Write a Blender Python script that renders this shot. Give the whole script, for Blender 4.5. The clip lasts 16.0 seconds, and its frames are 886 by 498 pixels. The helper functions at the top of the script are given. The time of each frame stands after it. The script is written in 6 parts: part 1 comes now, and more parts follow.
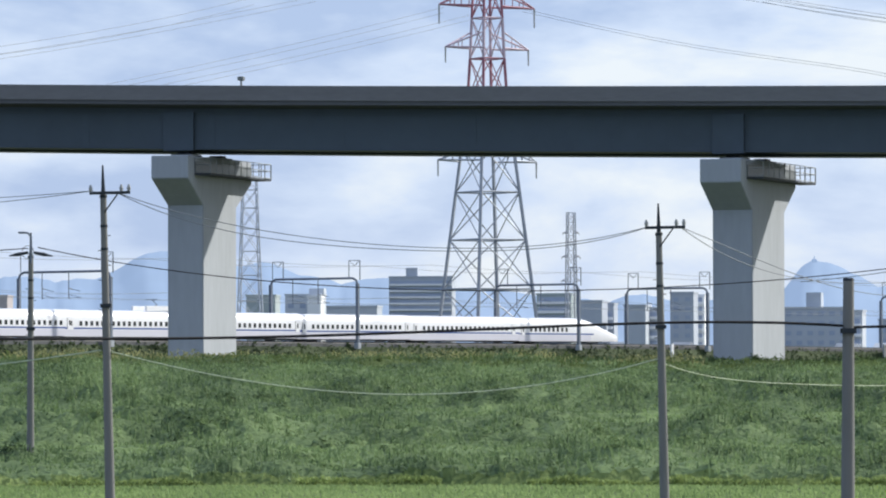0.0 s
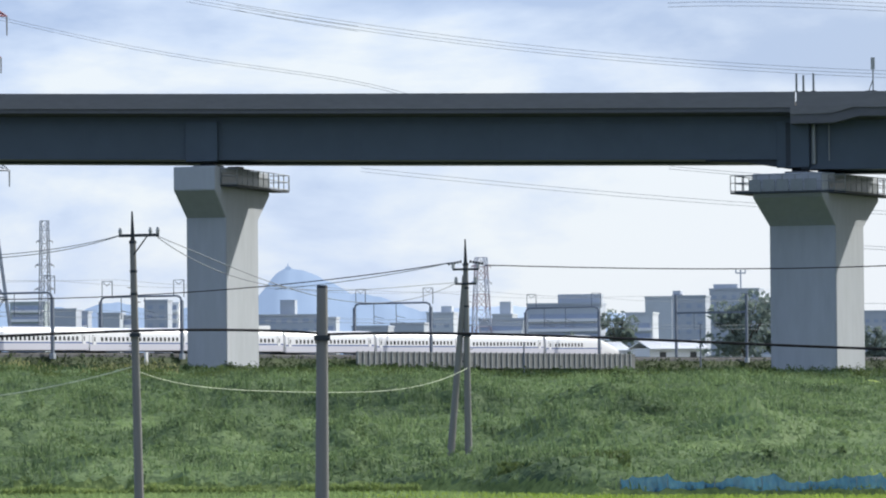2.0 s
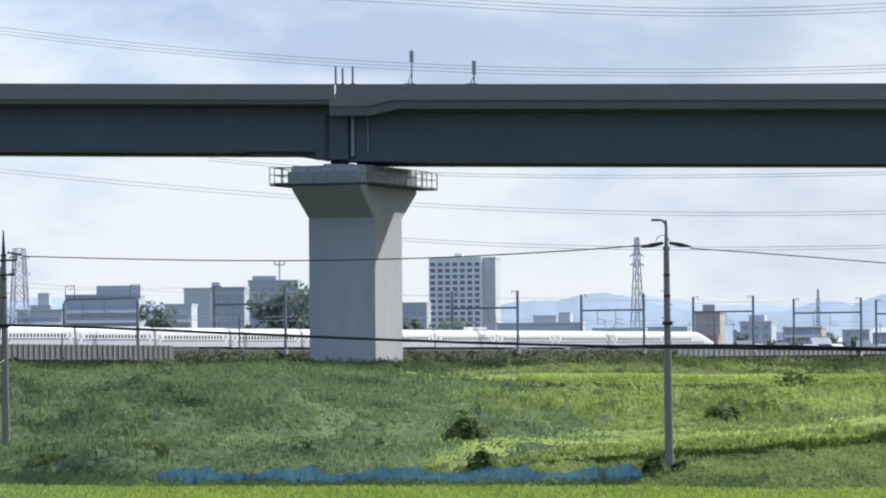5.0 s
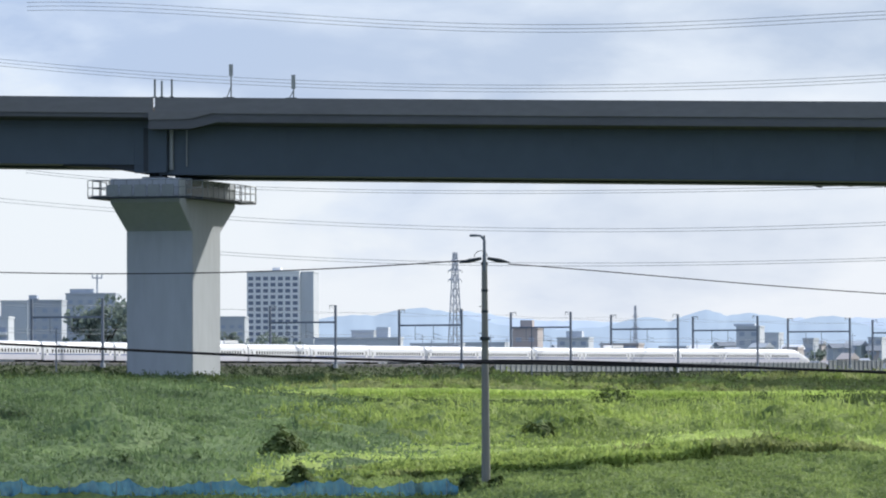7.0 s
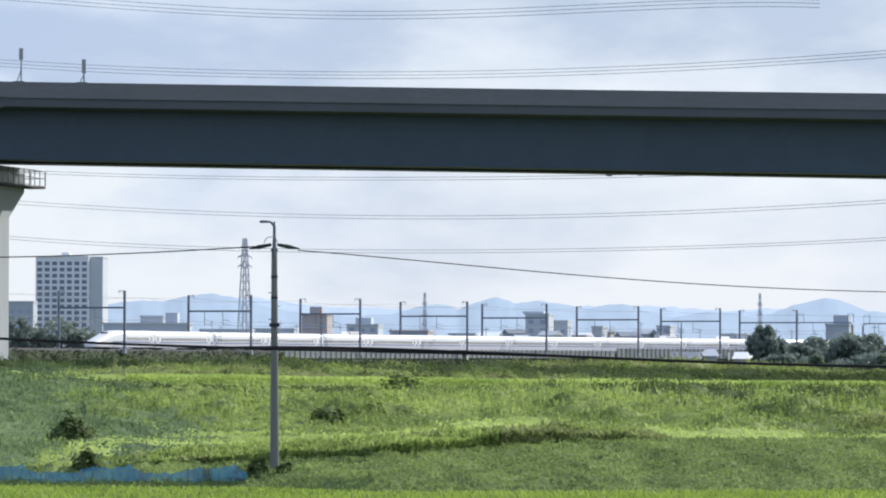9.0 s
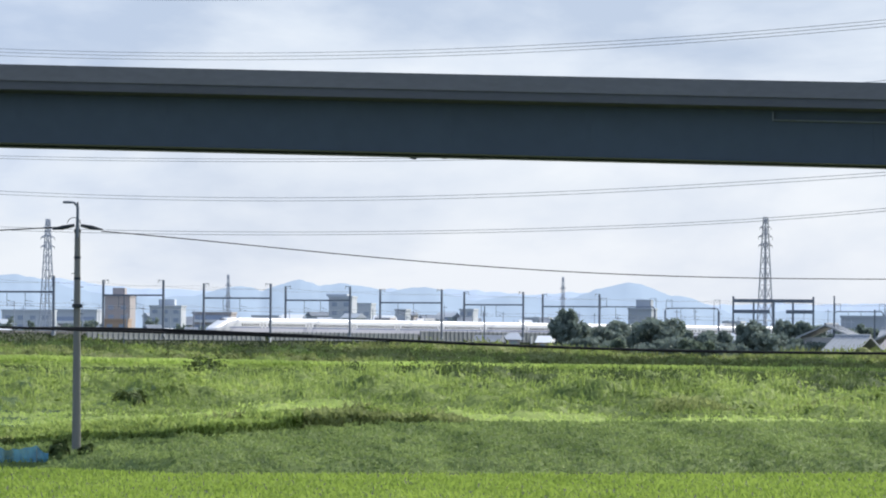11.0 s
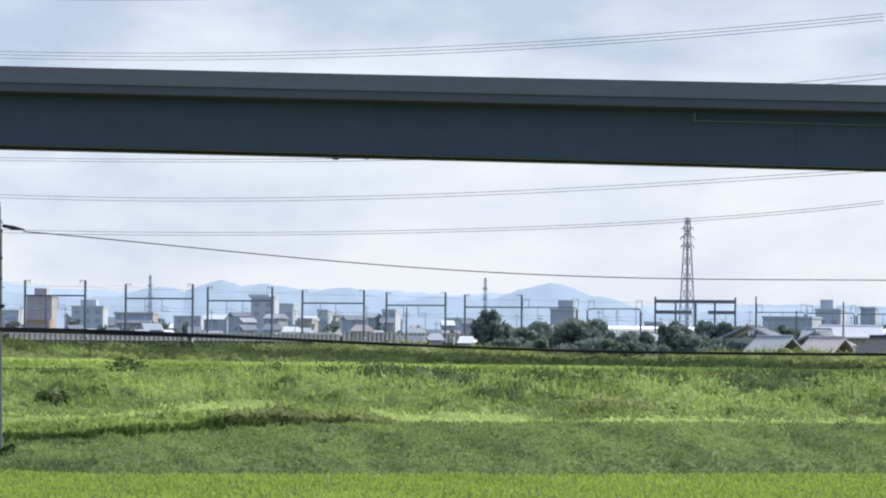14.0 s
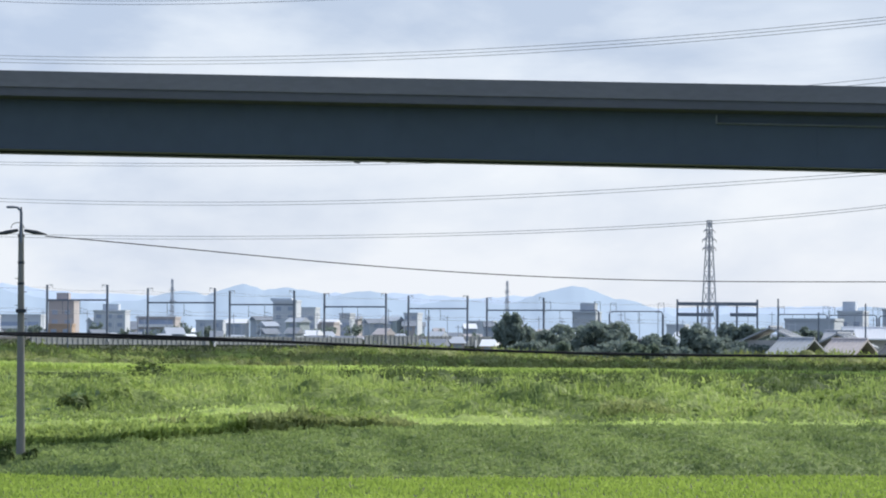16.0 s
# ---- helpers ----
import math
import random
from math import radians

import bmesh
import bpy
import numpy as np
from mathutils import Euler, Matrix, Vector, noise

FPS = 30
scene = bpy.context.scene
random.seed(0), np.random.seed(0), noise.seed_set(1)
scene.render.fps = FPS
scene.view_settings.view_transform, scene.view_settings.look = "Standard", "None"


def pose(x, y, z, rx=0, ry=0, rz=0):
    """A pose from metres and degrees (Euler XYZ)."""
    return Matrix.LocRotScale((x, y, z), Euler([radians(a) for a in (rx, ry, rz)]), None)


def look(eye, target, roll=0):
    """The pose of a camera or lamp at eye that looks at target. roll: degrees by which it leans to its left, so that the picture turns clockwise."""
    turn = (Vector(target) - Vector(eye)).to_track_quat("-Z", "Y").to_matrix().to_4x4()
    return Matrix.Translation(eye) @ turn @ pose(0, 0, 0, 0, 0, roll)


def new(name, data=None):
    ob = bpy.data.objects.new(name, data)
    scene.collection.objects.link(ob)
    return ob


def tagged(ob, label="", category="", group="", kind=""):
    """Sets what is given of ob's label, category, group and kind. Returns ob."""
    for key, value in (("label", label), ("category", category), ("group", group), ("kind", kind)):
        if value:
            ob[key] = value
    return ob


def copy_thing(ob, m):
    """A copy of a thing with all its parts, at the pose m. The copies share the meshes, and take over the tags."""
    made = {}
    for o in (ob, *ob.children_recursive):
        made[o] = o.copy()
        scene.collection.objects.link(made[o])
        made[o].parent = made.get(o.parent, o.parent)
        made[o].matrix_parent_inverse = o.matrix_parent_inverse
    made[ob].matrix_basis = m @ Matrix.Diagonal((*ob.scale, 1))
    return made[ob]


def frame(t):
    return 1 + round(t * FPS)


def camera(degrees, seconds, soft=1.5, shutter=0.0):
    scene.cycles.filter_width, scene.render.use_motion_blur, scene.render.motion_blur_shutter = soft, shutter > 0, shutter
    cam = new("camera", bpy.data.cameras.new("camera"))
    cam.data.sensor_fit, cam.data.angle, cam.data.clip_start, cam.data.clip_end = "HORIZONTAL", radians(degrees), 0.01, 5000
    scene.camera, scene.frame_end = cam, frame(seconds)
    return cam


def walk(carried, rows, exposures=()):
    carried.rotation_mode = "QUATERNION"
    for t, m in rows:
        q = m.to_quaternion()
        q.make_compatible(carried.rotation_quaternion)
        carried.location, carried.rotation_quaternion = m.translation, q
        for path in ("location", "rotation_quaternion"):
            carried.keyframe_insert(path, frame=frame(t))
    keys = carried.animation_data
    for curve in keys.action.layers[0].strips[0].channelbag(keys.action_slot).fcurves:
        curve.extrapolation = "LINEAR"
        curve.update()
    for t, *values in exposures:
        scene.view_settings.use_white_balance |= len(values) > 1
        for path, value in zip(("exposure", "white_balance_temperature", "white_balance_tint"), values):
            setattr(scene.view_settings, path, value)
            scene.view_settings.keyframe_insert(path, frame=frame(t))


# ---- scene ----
EYE = 4.3          # eye height over the rice field
UP = 1.482         # steady upward tilt, degrees
cam = camera(11.19, 16.0, soft=2.0)
# seconds, degrees turned to the right, tilt, lean: the camera stands and pans
PAN = [
    (0.0, 0.000, 0.000, -0.191),
    (0.5, 1.939, 0.039, -0.301),
    (1.0, 3.682, 0.027, -0.448),
    (1.5, 5.155, 0.067, -0.572),
    (2.0, 6.650, 0.057, -0.537),
    (2.5, 8.198, 0.049, -0.503),
    (3.0, 9.669, 0.007, -0.432),
    (3.5, 10.843, -0.012, -0.404),
    (4.0, 11.614, -0.040, -0.395),
    (6.5, 13.904, -0.014, -0.418),
    (7.0, 14.798, 0.070, -0.187),
    (7.5, 15.771, 0.017, -0.002),
    (8.0, 16.577, -0.067, 0.103),
    (8.5, 17.063, -0.055, 0.111),
    (9.0, 17.467, -0.101, 0.120),
    (9.5, 18.031, -0.204, 0.214),
    (10.0, 18.813, -0.285, 0.298),
    (12.5, 20.904, -0.272, 0.628),
    (13.0, 21.131, -0.309, 0.621),
    (13.5, 21.102, -0.352, 0.528),
    (14.0, 20.945, -0.295, 0.468),
    (14.5, 20.760, -0.173, 0.361),
    (15.0, 20.679, -0.114, 0.293),
    (15.5, 20.694, -0.174, 0.362),
    (16.0, 20.665, -0.256, 0.283),
]
walk(cam, [(t, pose(0, 0, EYE, 90 + UP + tilt, -lean, -turn)) for t, turn, tilt, lean in PAN])

# ---- light ----
SUN_BEARING, SUN_HEIGHT = 62.0, 34.0      # degrees clockwise from the view at the start, degrees up
world = bpy.data.worlds.new("sky")
scene.world = world
world.use_nodes = True
wn, wl = world.node_tree.nodes, world.node_tree.links
wn.clear()


def wnode(kind, **values):
    n = wn.new(kind)
    for k, v in values.items():
        n.inputs[k].default_value = v
    return n


sky = wn.new("ShaderNodeTexSky")
sky.sky_type, sky.sun_disc = "NISHITA", False
sky.sun_elevation, sky.sun_rotation = radians(SUN_HEIGHT), radians(SUN_BEARING)
coord = wn.new("ShaderNodeTexCoord")
stretch = wnode("ShaderNodeMapping", Scale=(1.0, 1.0, 2.6))
wl.new(coord.outputs["Generated"], stretch.inputs["Vector"])
broad = wnode("ShaderNodeTexNoise", Scale=9.0, Detail=7.0, Roughness=0.55, Distortion=0.3)
puffs = wnode("ShaderNodeTexNoise", Scale=26.0, Detail=6.0, Roughness=0.5, Distortion=0.2)
for n in (broad, puffs):
    wl.new(stretch.outputs["Vector"], n.inputs["Vector"])
both = wn.new("ShaderNodeMath")
both.operation = "MULTIPLY_ADD"
both.inputs[1].default_value = 0.42
wl.new(puffs.outputs["Fac"], both.inputs[0])
wl.new(broad.outputs["Fac"], both.inputs[2])
# clouds thin out into bright haze towards the horizon
split = wn.new("ShaderNodeSeparateXYZ")
wl.new(coord.outputs["Generated"], split.inputs[0])
low = wnode("ShaderNodeMapRange")
low.inputs["From Min"].default_value, low.inputs["From Max"].default_value = 0.0, 0.07
low.inputs["To Min"].default_value, low.inputs["To Max"].default_value = 0.24, -0.07
wl.new(split.outputs["Z"], low.inputs["Value"])
cover = wn.new("ShaderNodeMath")
wl.new(both.outputs[0], cover.inputs[0])
wl.new(low.outputs[0], cover.inputs[1])
ramp = wn.new("ShaderNodeValToRGB")
ramp.color_ramp.elements[0].position, ramp.color_ramp.elements[0].color = 0.60, (0.44, 0.57, 0.84, 1)
ramp.color_ramp.elements[1].position, ramp.color_ramp.elements[1].color = 0.83, (0.85, 0.92, 1.0, 1)
mid = ramp.color_ramp.elements.new(0.72)
mid.color = (0.64, 0.76, 0.98, 1)
# the sky brightens towards the sun's side
side = wn.new("ShaderNodeMath")
side.operation = "MULTIPLY_ADD"
side.inputs[1].default_value = 0.22
wl.new(split.outputs["X"], side.inputs[0])
wl.new(cover.outputs[0], side.inputs[2])
shift = wn.new("ShaderNodeMath")
shift.inputs[1].default_value = -0.040
wl.new(side.outputs[0], shift.inputs[0])
wl.new(shift.outputs[0], ramp.inputs["Fac"])
dim = wn.new("ShaderNodeVectorMath")
dim.operation = "SCALE"
dim.inputs["Scale"].default_value = 0.10
wl.new(sky.outputs[0], dim.inputs[0])
veil = wn.new("ShaderNodeMixRGB")
veil.inputs["Fac"].default_value = 0.88
wl.new(dim.outputs[0], veil.inputs[1])
# greyer cloud sheets towards the sun's side
grey = wn.new("ShaderNodeValToRGB")
grey.color_ramp.elements[0].position, grey.color_ramp.elements[0].color = 0.56, (0.49, 0.59, 0.78, 1)
grey.color_ramp.elements[1].position, grey.color_ramp.elements[1].color = 0.88, (0.84, 0.90, 1.0, 1)
mid = grey.color_ramp.elements.new(0.74)
mid.color = (0.71, 0.79, 0.93, 1)
wl.new(shift.outputs[0], grey.inputs["Fac"])
turned = wnode("ShaderNodeMapRange")
turned.inputs["From Min"].default_value, turned.inputs["From Max"].default_value = 0.12, 0.30
wl.new(split.outputs["X"], turned.inputs["Value"])
sheet = wn.new("ShaderNodeMixRGB")
wl.new(turned.outputs[0], sheet.inputs["Fac"])
wl.new(ramp.outputs["Color"], sheet.inputs[1])
wl.new(grey.outputs["Color"], sheet.inputs[2])
wl.new(sheet.outputs[0], veil.inputs[2])
back = wnode("ShaderNodeBackground", Strength=1.0)
wl.new(veil.outputs[0], back.inputs["Color"])
wl.new(back.outputs[0], wn.new("ShaderNodeOutputWorld").inputs["Surface"])

sun = new("sun", bpy.data.lights.new("sun", "SUN"))
sun.data.energy, sun.data.angle, sun.data.color = 5.0, radians(1.5), (1.0, 0.96, 0.88)
a, h = radians(SUN_BEARING), radians(SUN_HEIGHT)
sun.matrix_world = look((math.sin(a) * math.cos(h) * 900, math.cos(a) * math.cos(h) * 900, math.sin(h) * 900), (0, 0, 0))
scene.view_settings.exposure = 0.06


# ---- materials ----
def material(name, colour, rough=0.7, metal=0.0, vary=0.15, grain=4.0, stain=0.25, bump=0.2, island=0.0, piece=0.0, coat=0.0, see=0.0, streak=1.0):
    """colour with mottling at two scales, relief, and optional change from piece to piece."""
    m = bpy.data.materials.new(name)
    m.use_nodes = True
    n, l = m.node_tree.nodes, m.node_tree.links
    p = n["Principled BSDF"]
    tc = n.new("ShaderNodeTexCoord")
    mp = n.new("ShaderNodeMapping")
    mp.inputs["Scale"].default_value = (1, 1, 1 / streak)
    l.new(tc.outputs["Object"], mp.inputs["Vector"])
    fine, wide = n.new("ShaderNodeTexNoise"), n.new("ShaderNodeTexNoise")
    fine.inputs["Scale"].default_value, fine.inputs["Detail"].default_value = grain, 6
    wide.inputs["Scale"].default_value, wide.inputs["Detail"].default_value = stain, 4
    for t in (fine, wide):
        l.new(mp.outputs[0], t.inputs["Vector"])
    total = n.new("ShaderNodeMath")
    l.new(fine.outputs["Fac"], total.inputs[0])
    l.new(wide.outputs["Fac"], total.inputs[1])
    last = total
    if island or piece:
        src = n.new("ShaderNodeNewGeometry").outputs["Random Per Island"] if island else n.new("ShaderNodeObjectInfo").outputs["Random"]
        more = n.new("ShaderNodeMath")
        more.operation = "MULTIPLY_ADD"
        l.new(src, more.inputs[0])
        more.inputs[1].default_value = island or piece
        l.new(total.outputs[0], more.inputs[2])
        last = more
    rg = n.new("ShaderNodeMapRange")
    rg.inputs["From Min"].default_value, rg.inputs["From Max"].default_value = 0.6, 1.4 + (island or piece)
    rg.inputs["To Min"].default_value, rg.inputs["To Max"].default_value = 1 - vary, 1 + vary
    l.new(last.outputs[0], rg.inputs["Value"])
    sc = n.new("ShaderNodeVectorMath")
    sc.operation = "SCALE"
    sc.inputs[0].default_value = colour
    l.new(rg.outputs[0], sc.inputs["Scale"])
    l.new(sc.outputs[0], p.inputs["Base Color"])
    p.inputs["Roughness"].default_value, p.inputs["Metallic"].default_value = rough, metal
    p.inputs["Coat Weight"].default_value = coat
    if see:
        p.inputs["Transmission Weight"].default_value = see
    if bump:
        bp = n.new("ShaderNodeBump")
        bp.inputs["Strength"].default_value, bp.inputs["Distance"].default_value = bump, 0.03
        l.new(fine.outputs["Fac"], bp.inputs["Height"])
        l.new(bp.outputs[0], p.inputs["Normal"])
    return m


def leafy(name, dark, light, patch=0.06, island=0.5, soft=0.35, dry=None):
    """Leaves and grass: two greens mixed in patches and from blade to blade, a little light through them."""
    m = bpy.data.materials.new(name)
    m.use_nodes = True
    n, l = m.node_tree.nodes, m.node_tree.links
    p = n["Principled BSDF"]
    tc = n.new("ShaderNodeTexCoord")
    patches, fine = n.new("ShaderNodeTexNoise"), n.new("ShaderNodeTexNoise")
    patches.inputs["Scale"].default_value, patches.inputs["Detail"].default_value = patch, 5
    fine.inputs["Scale"].default_value, fine.inputs["Detail"].default_value = patch * 9, 3
    across = n.new("ShaderNodeMapping")
    across.inputs["Scale"].default_value = (3.2, 0.9, 1.0)
    l.new(tc.outputs["Object"], across.inputs["Vector"])
    l.new(across.outputs[0], patches.inputs["Vector"])
    l.new(tc.outputs["Object"], fine.inputs["Vector"])
    add = n.new("ShaderNodeMath")
    add.operation = "MULTIPLY_ADD"
    add.inputs[1].default_value = 2.2
    l.new(patches.outputs["Fac"], add.inputs[0])
    l.new(fine.outputs["Fac"], add.inputs[2])
    more = n.new("ShaderNodeMath")
    more.operation = "MULTIPLY_ADD"
    l.new(n.new("ShaderNodeNewGeometry").outputs["Random Per Island"], more.inputs[0])
    more.inputs[1].default_value = island
    l.new(add.outputs[0], more.inputs[2])
    grit = n.new("ShaderNodeTexNoise")
    grit.inputs["Scale"].default_value, grit.inputs["Detail"].default_value = 5.0, 4
    upright = n.new("ShaderNodeMapping")
    upright.inputs["Scale"].default_value = (1.0, 1.0, 0.45)
    l.new(tc.outputs["Object"], upright.inputs["Vector"])
    l.new(upright.outputs[0], grit.inputs["Vector"])
    tuft = n.new("ShaderNodeMath")
    tuft.operation = "MULTIPLY_ADD"
    tuft.inputs[1].default_value = 1.7
    l.new(grit.outputs["Fac"], tuft.inputs[0])
    l.new(more.outputs[0], tuft.inputs[2])
    relief = n.new("ShaderNodeBump")
    relief.inputs["Strength"].default_value, relief.inputs["Distance"].default_value = 0.9, 0.15
    l.new(grit.outputs["Fac"], relief.inputs["Height"])
    l.new(relief.outputs[0], p.inputs["Normal"])
    rp = n.new("ShaderNodeValToRGB")
    rg = n.new("ShaderNodeMapRange")
    rg.inputs["From Min"].default_value, rg.inputs["From Max"].default_value = 1.95, 2.95 + island
    l.new(tuft.outputs[0], rg.inputs["Value"])
    rp.color_ramp.elements[0].color = (*dark, 1)
    rp.color_ramp.elements[1].color = (*light, 1)
    if dry:
        e = rp.color_ramp.elements.new(0.93)
        e.color = (*light, 1)
        rp.color_ramp.elements[-1].color = (*dry, 1)
    l.new(rg.outputs[0], rp.inputs["Fac"])
    l.new(rp.outputs["Color"], p.inputs["Base Color"])
    p.inputs["Roughness"].default_value = 0.6
    p.inputs["Specular IOR Level"].default_value = 0.08
    thin = n.new("ShaderNodeBsdfTranslucent")
    l.new(rp.outputs["Color"], thin.inputs["Color"])
    mix = n.new("ShaderNodeMixShader")
    mix.inputs["Fac"].default_value = soft
    l.new(p.outputs[0], mix.inputs[1])
    l.new(thin.outputs[0], mix.inputs[2])
    l.new(mix.outputs[0], n["Material Output"].inputs["Surface"])
    return m


M = dict(
    concrete=material("concrete", (0.36, 0.39, 0.43), 0.85, vary=0.10, grain=2.5, stain=0.35, streak=5),
    parapet=material("parapet_concrete", (0.17, 0.17, 0.18), 0.85, vary=0.12, grain=1.2, stain=0.15, streak=0.3),
    steel=material("painted_steel", (0.054, 0.078, 0.106), 0.6, vary=0.12, grain=0.8, stain=0.15, bump=0.05),
    dark=material("dark_steel", (0.022, 0.030, 0.040), 0.7, vary=0.15),
    # darker copy of the parapet concrete, the overhang's shade in its colour
    lip=material("slab_lip", (0.105, 0.11, 0.125), 0.85, vary=0.12, grain=1.2, stain=0.15, streak=0.3),
    olive=leafy("olive_grass", (0.14, 0.17, 0.06), (0.39, 0.44, 0.18), patch=0.08, island=0.3, soft=0.4),
    rail=material("galvanised_rail", (0.22, 0.24, 0.25), 0.5, metal=0.6, vary=0.12),
    mast=material("mast_steel", (0.15, 0.18, 0.23), 0.6, metal=0.3, vary=0.15),
    pylon=material("pylon_steel", (0.36, 0.39, 0.45), 0.55, metal=0.4, vary=0.12),
    pylon_red=material("pylon_red_paint", (0.36, 0.15, 0.20), 0.6, vary=0.12),
    pylon_white=material("pylon_white_paint", (0.56, 0.44, 0.52), 0.6, vary=0.08),
    pole=material("spun_concrete_pole", (0.19, 0.19, 0.185), 0.85, vary=0.15, grain=6, stain=0.6, streak=8),
    insul=material("porcelain", (0.35, 0.36, 0.36), 0.3, vary=0.05, bump=0),
    cable=material("black_cable", (0.008, 0.008, 0.010), 0.85, vary=0.1, bump=0),
    wire=material("bare_wire", (0.20, 0.22, 0.25), 0.8, metal=0.0, vary=0.1, bump=0),
    guy=material("pale_guy_cover", (0.50, 0.56, 0.40), 0.6, vary=0.1, bump=0),
    white=material("train_white_paint", (0.80, 0.81, 0.84), 0.3, vary=0.03, grain=0.6, stain=0.1, bump=0.02, coat=0.4),
    blue=material("train_blue_band", (0.07, 0.12, 0.32), 0.35, vary=0.05, bump=0),
    glass=material("dark_glazing", (0.02, 0.025, 0.03), 0.08, vary=0.1, bump=0),
    under=material("train_underframe", (0.06, 0.065, 0.07), 0.7, vary=0.2),
    tarp=leafy("blue_net", (0.035, 0.14, 0.31), (0.08, 0.27, 0.44), patch=0.5, island=0.1, soft=0.5),
    ballast=material("ballast", (0.16, 0.15, 0.14), 0.95, vary=0.3, grain=5, stain=0.2, bump=0.5),
    kerb=material("sooty_kerb", (0.10, 0.105, 0.11), 0.9, vary=0.25, grain=1.0, stain=0.1),
    wall=material("noise_wall", (0.26, 0.28, 0.29), 0.85, vary=0.15, grain=1.5, stain=0.1, piece=0.4),
    soil=leafy("turf", (0.05, 0.062, 0.032), (0.13, 0.145, 0.075), patch=0.05, island=0.0, soft=0.0),
    # sunny and cloud-shaded weeds: the light is put into the greens
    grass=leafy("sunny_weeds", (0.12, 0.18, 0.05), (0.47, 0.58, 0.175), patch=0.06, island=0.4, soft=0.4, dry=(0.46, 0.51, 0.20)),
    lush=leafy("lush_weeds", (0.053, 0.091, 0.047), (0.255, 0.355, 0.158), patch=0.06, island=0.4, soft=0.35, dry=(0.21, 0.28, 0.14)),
    level=leafy("level_grass", (0.085, 0.14, 0.06), (0.30, 0.41, 0.175), patch=0.08, island=0.35, soft=0.4),
    straw=leafy("straw_weeds", (0.16, 0.18, 0.07), (0.40, 0.40, 0.20), patch=0.1, island=0.6, soft=0.4),
    skirt=material("train_skirt_grey", (0.60, 0.60, 0.67), 0.35, vary=0.04, bump=0.02),
    mown=leafy("mown_bank", (0.125, 0.185, 0.064), (0.385, 0.48, 0.17), patch=0.16, island=0.4, soft=0.35),
    rice=leafy("rice_plants", (0.25, 0.36, 0.065), (0.37, 0.50, 0.10), patch=0.10, island=0.2, soft=0.45),
    pale_rice=leafy("pale_rice", (0.22, 0.32, 0.12), (0.33, 0.45, 0.18), patch=0.10, island=0.2, soft=0.45),
    bush=leafy("weed_bush", (0.052, 0.084, 0.03), (0.18, 0.24, 0.085), patch=0.10, island=0.5),
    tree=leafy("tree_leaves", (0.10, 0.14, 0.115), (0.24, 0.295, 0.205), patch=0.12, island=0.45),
    # paler copy of the tree leaves, with haze put into the greens
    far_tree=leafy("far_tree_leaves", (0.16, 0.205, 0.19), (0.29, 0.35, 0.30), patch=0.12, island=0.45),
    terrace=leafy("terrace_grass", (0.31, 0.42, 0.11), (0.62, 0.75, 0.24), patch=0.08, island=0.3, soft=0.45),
    scrub=leafy("bank_scrub", (0.035, 0.055, 0.03), (0.12, 0.16, 0.075), patch=0.08, island=0.4),
    # wall concrete darkened: shade between the ribs put into the colour
    panel=material("shaded_panel", (0.17, 0.18, 0.185), 0.9, vary=0.15, grain=1.5, stain=0.1),
    # steel and paints with haze mixed into their colour, for far towers and poles
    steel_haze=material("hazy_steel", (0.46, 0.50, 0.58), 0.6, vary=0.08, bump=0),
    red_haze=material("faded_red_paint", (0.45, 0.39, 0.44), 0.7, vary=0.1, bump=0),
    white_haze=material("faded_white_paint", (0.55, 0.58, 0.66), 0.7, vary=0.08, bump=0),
    bark=material("bark", (0.10, 0.085, 0.07), 0.9, vary=0.25, grain=8, streak=4, bump=0.5),
    tile_grey=material("roof_tile_grey", (0.40, 0.42, 0.45), 0.9, vary=0.15, grain=3, piece=0.3),
    tile_pink=material("roof_sheet_rust", (0.50, 0.45, 0.44), 0.7, vary=0.15, grain=2),
    tile_dark=material("roof_tile_dark", (0.08, 0.09, 0.10), 0.95, vary=0.15, grain=3),
    stucco=material("stucco", (0.50, 0.48, 0.45), 0.9, vary=0.08, grain=3),
    lens=material("lamp_lens", (0.7, 0.7, 0.65), 0.2, bump=0),
    truck=material("truck_green", (0.018, 0.055, 0.050), 0.4, vary=0.12, grain=2, bump=0.05),
    truck_light=material("truck_panel", (0.35, 0.38, 0.40), 0.5, vary=0.1, bump=0.05),
    rubber=material("rubber", (0.02, 0.02, 0.02), 0.9, vary=0.1),
    asphalt=material("asphalt", (0.05, 0.05, 0.052), 0.9, vary=0.2, grain=8),
)


net = M["tarp"].node_tree
holes = net.nodes.new("ShaderNodeMixShader")
holes.inputs["Fac"].default_value = 0.30
net.links.new(net.nodes["Material Output"].inputs["Surface"].links[0].from_socket, holes.inputs[1])
net.links.new(net.nodes.new("ShaderNodeBsdfTransparent").outputs[0], holes.inputs[2])
net.links.new(holes.outputs[0], net.nodes["Material Output"].inputs["Surface"])


# ---- mesh tools ----
def site(b, d, z=0.0):
    """A place by bearing (milliradians to the right of the first view), distance and height."""
    return Vector((d * math.sin(b / 1000), d * math.cos(b / 1000), z))


def height(el, d):
    """The height seen el milliradians above the eye at the distance d."""
    return EYE + el * d / 1000


def mesh_object(name, bm, mat, smooth=False):
    me = bpy.data.meshes.new(name)
    bm.to_mesh(me)
    bm.free()
    me.materials.append(mat)
    if smooth:
        me.shade_smooth()
    return new(name, me)


def part(name, bm, mat, parent, label="", smooth=False):
    ob = mesh_object(name, bm, mat, smooth)
    ob.parent = parent
    return tagged(ob, label) if label else ob


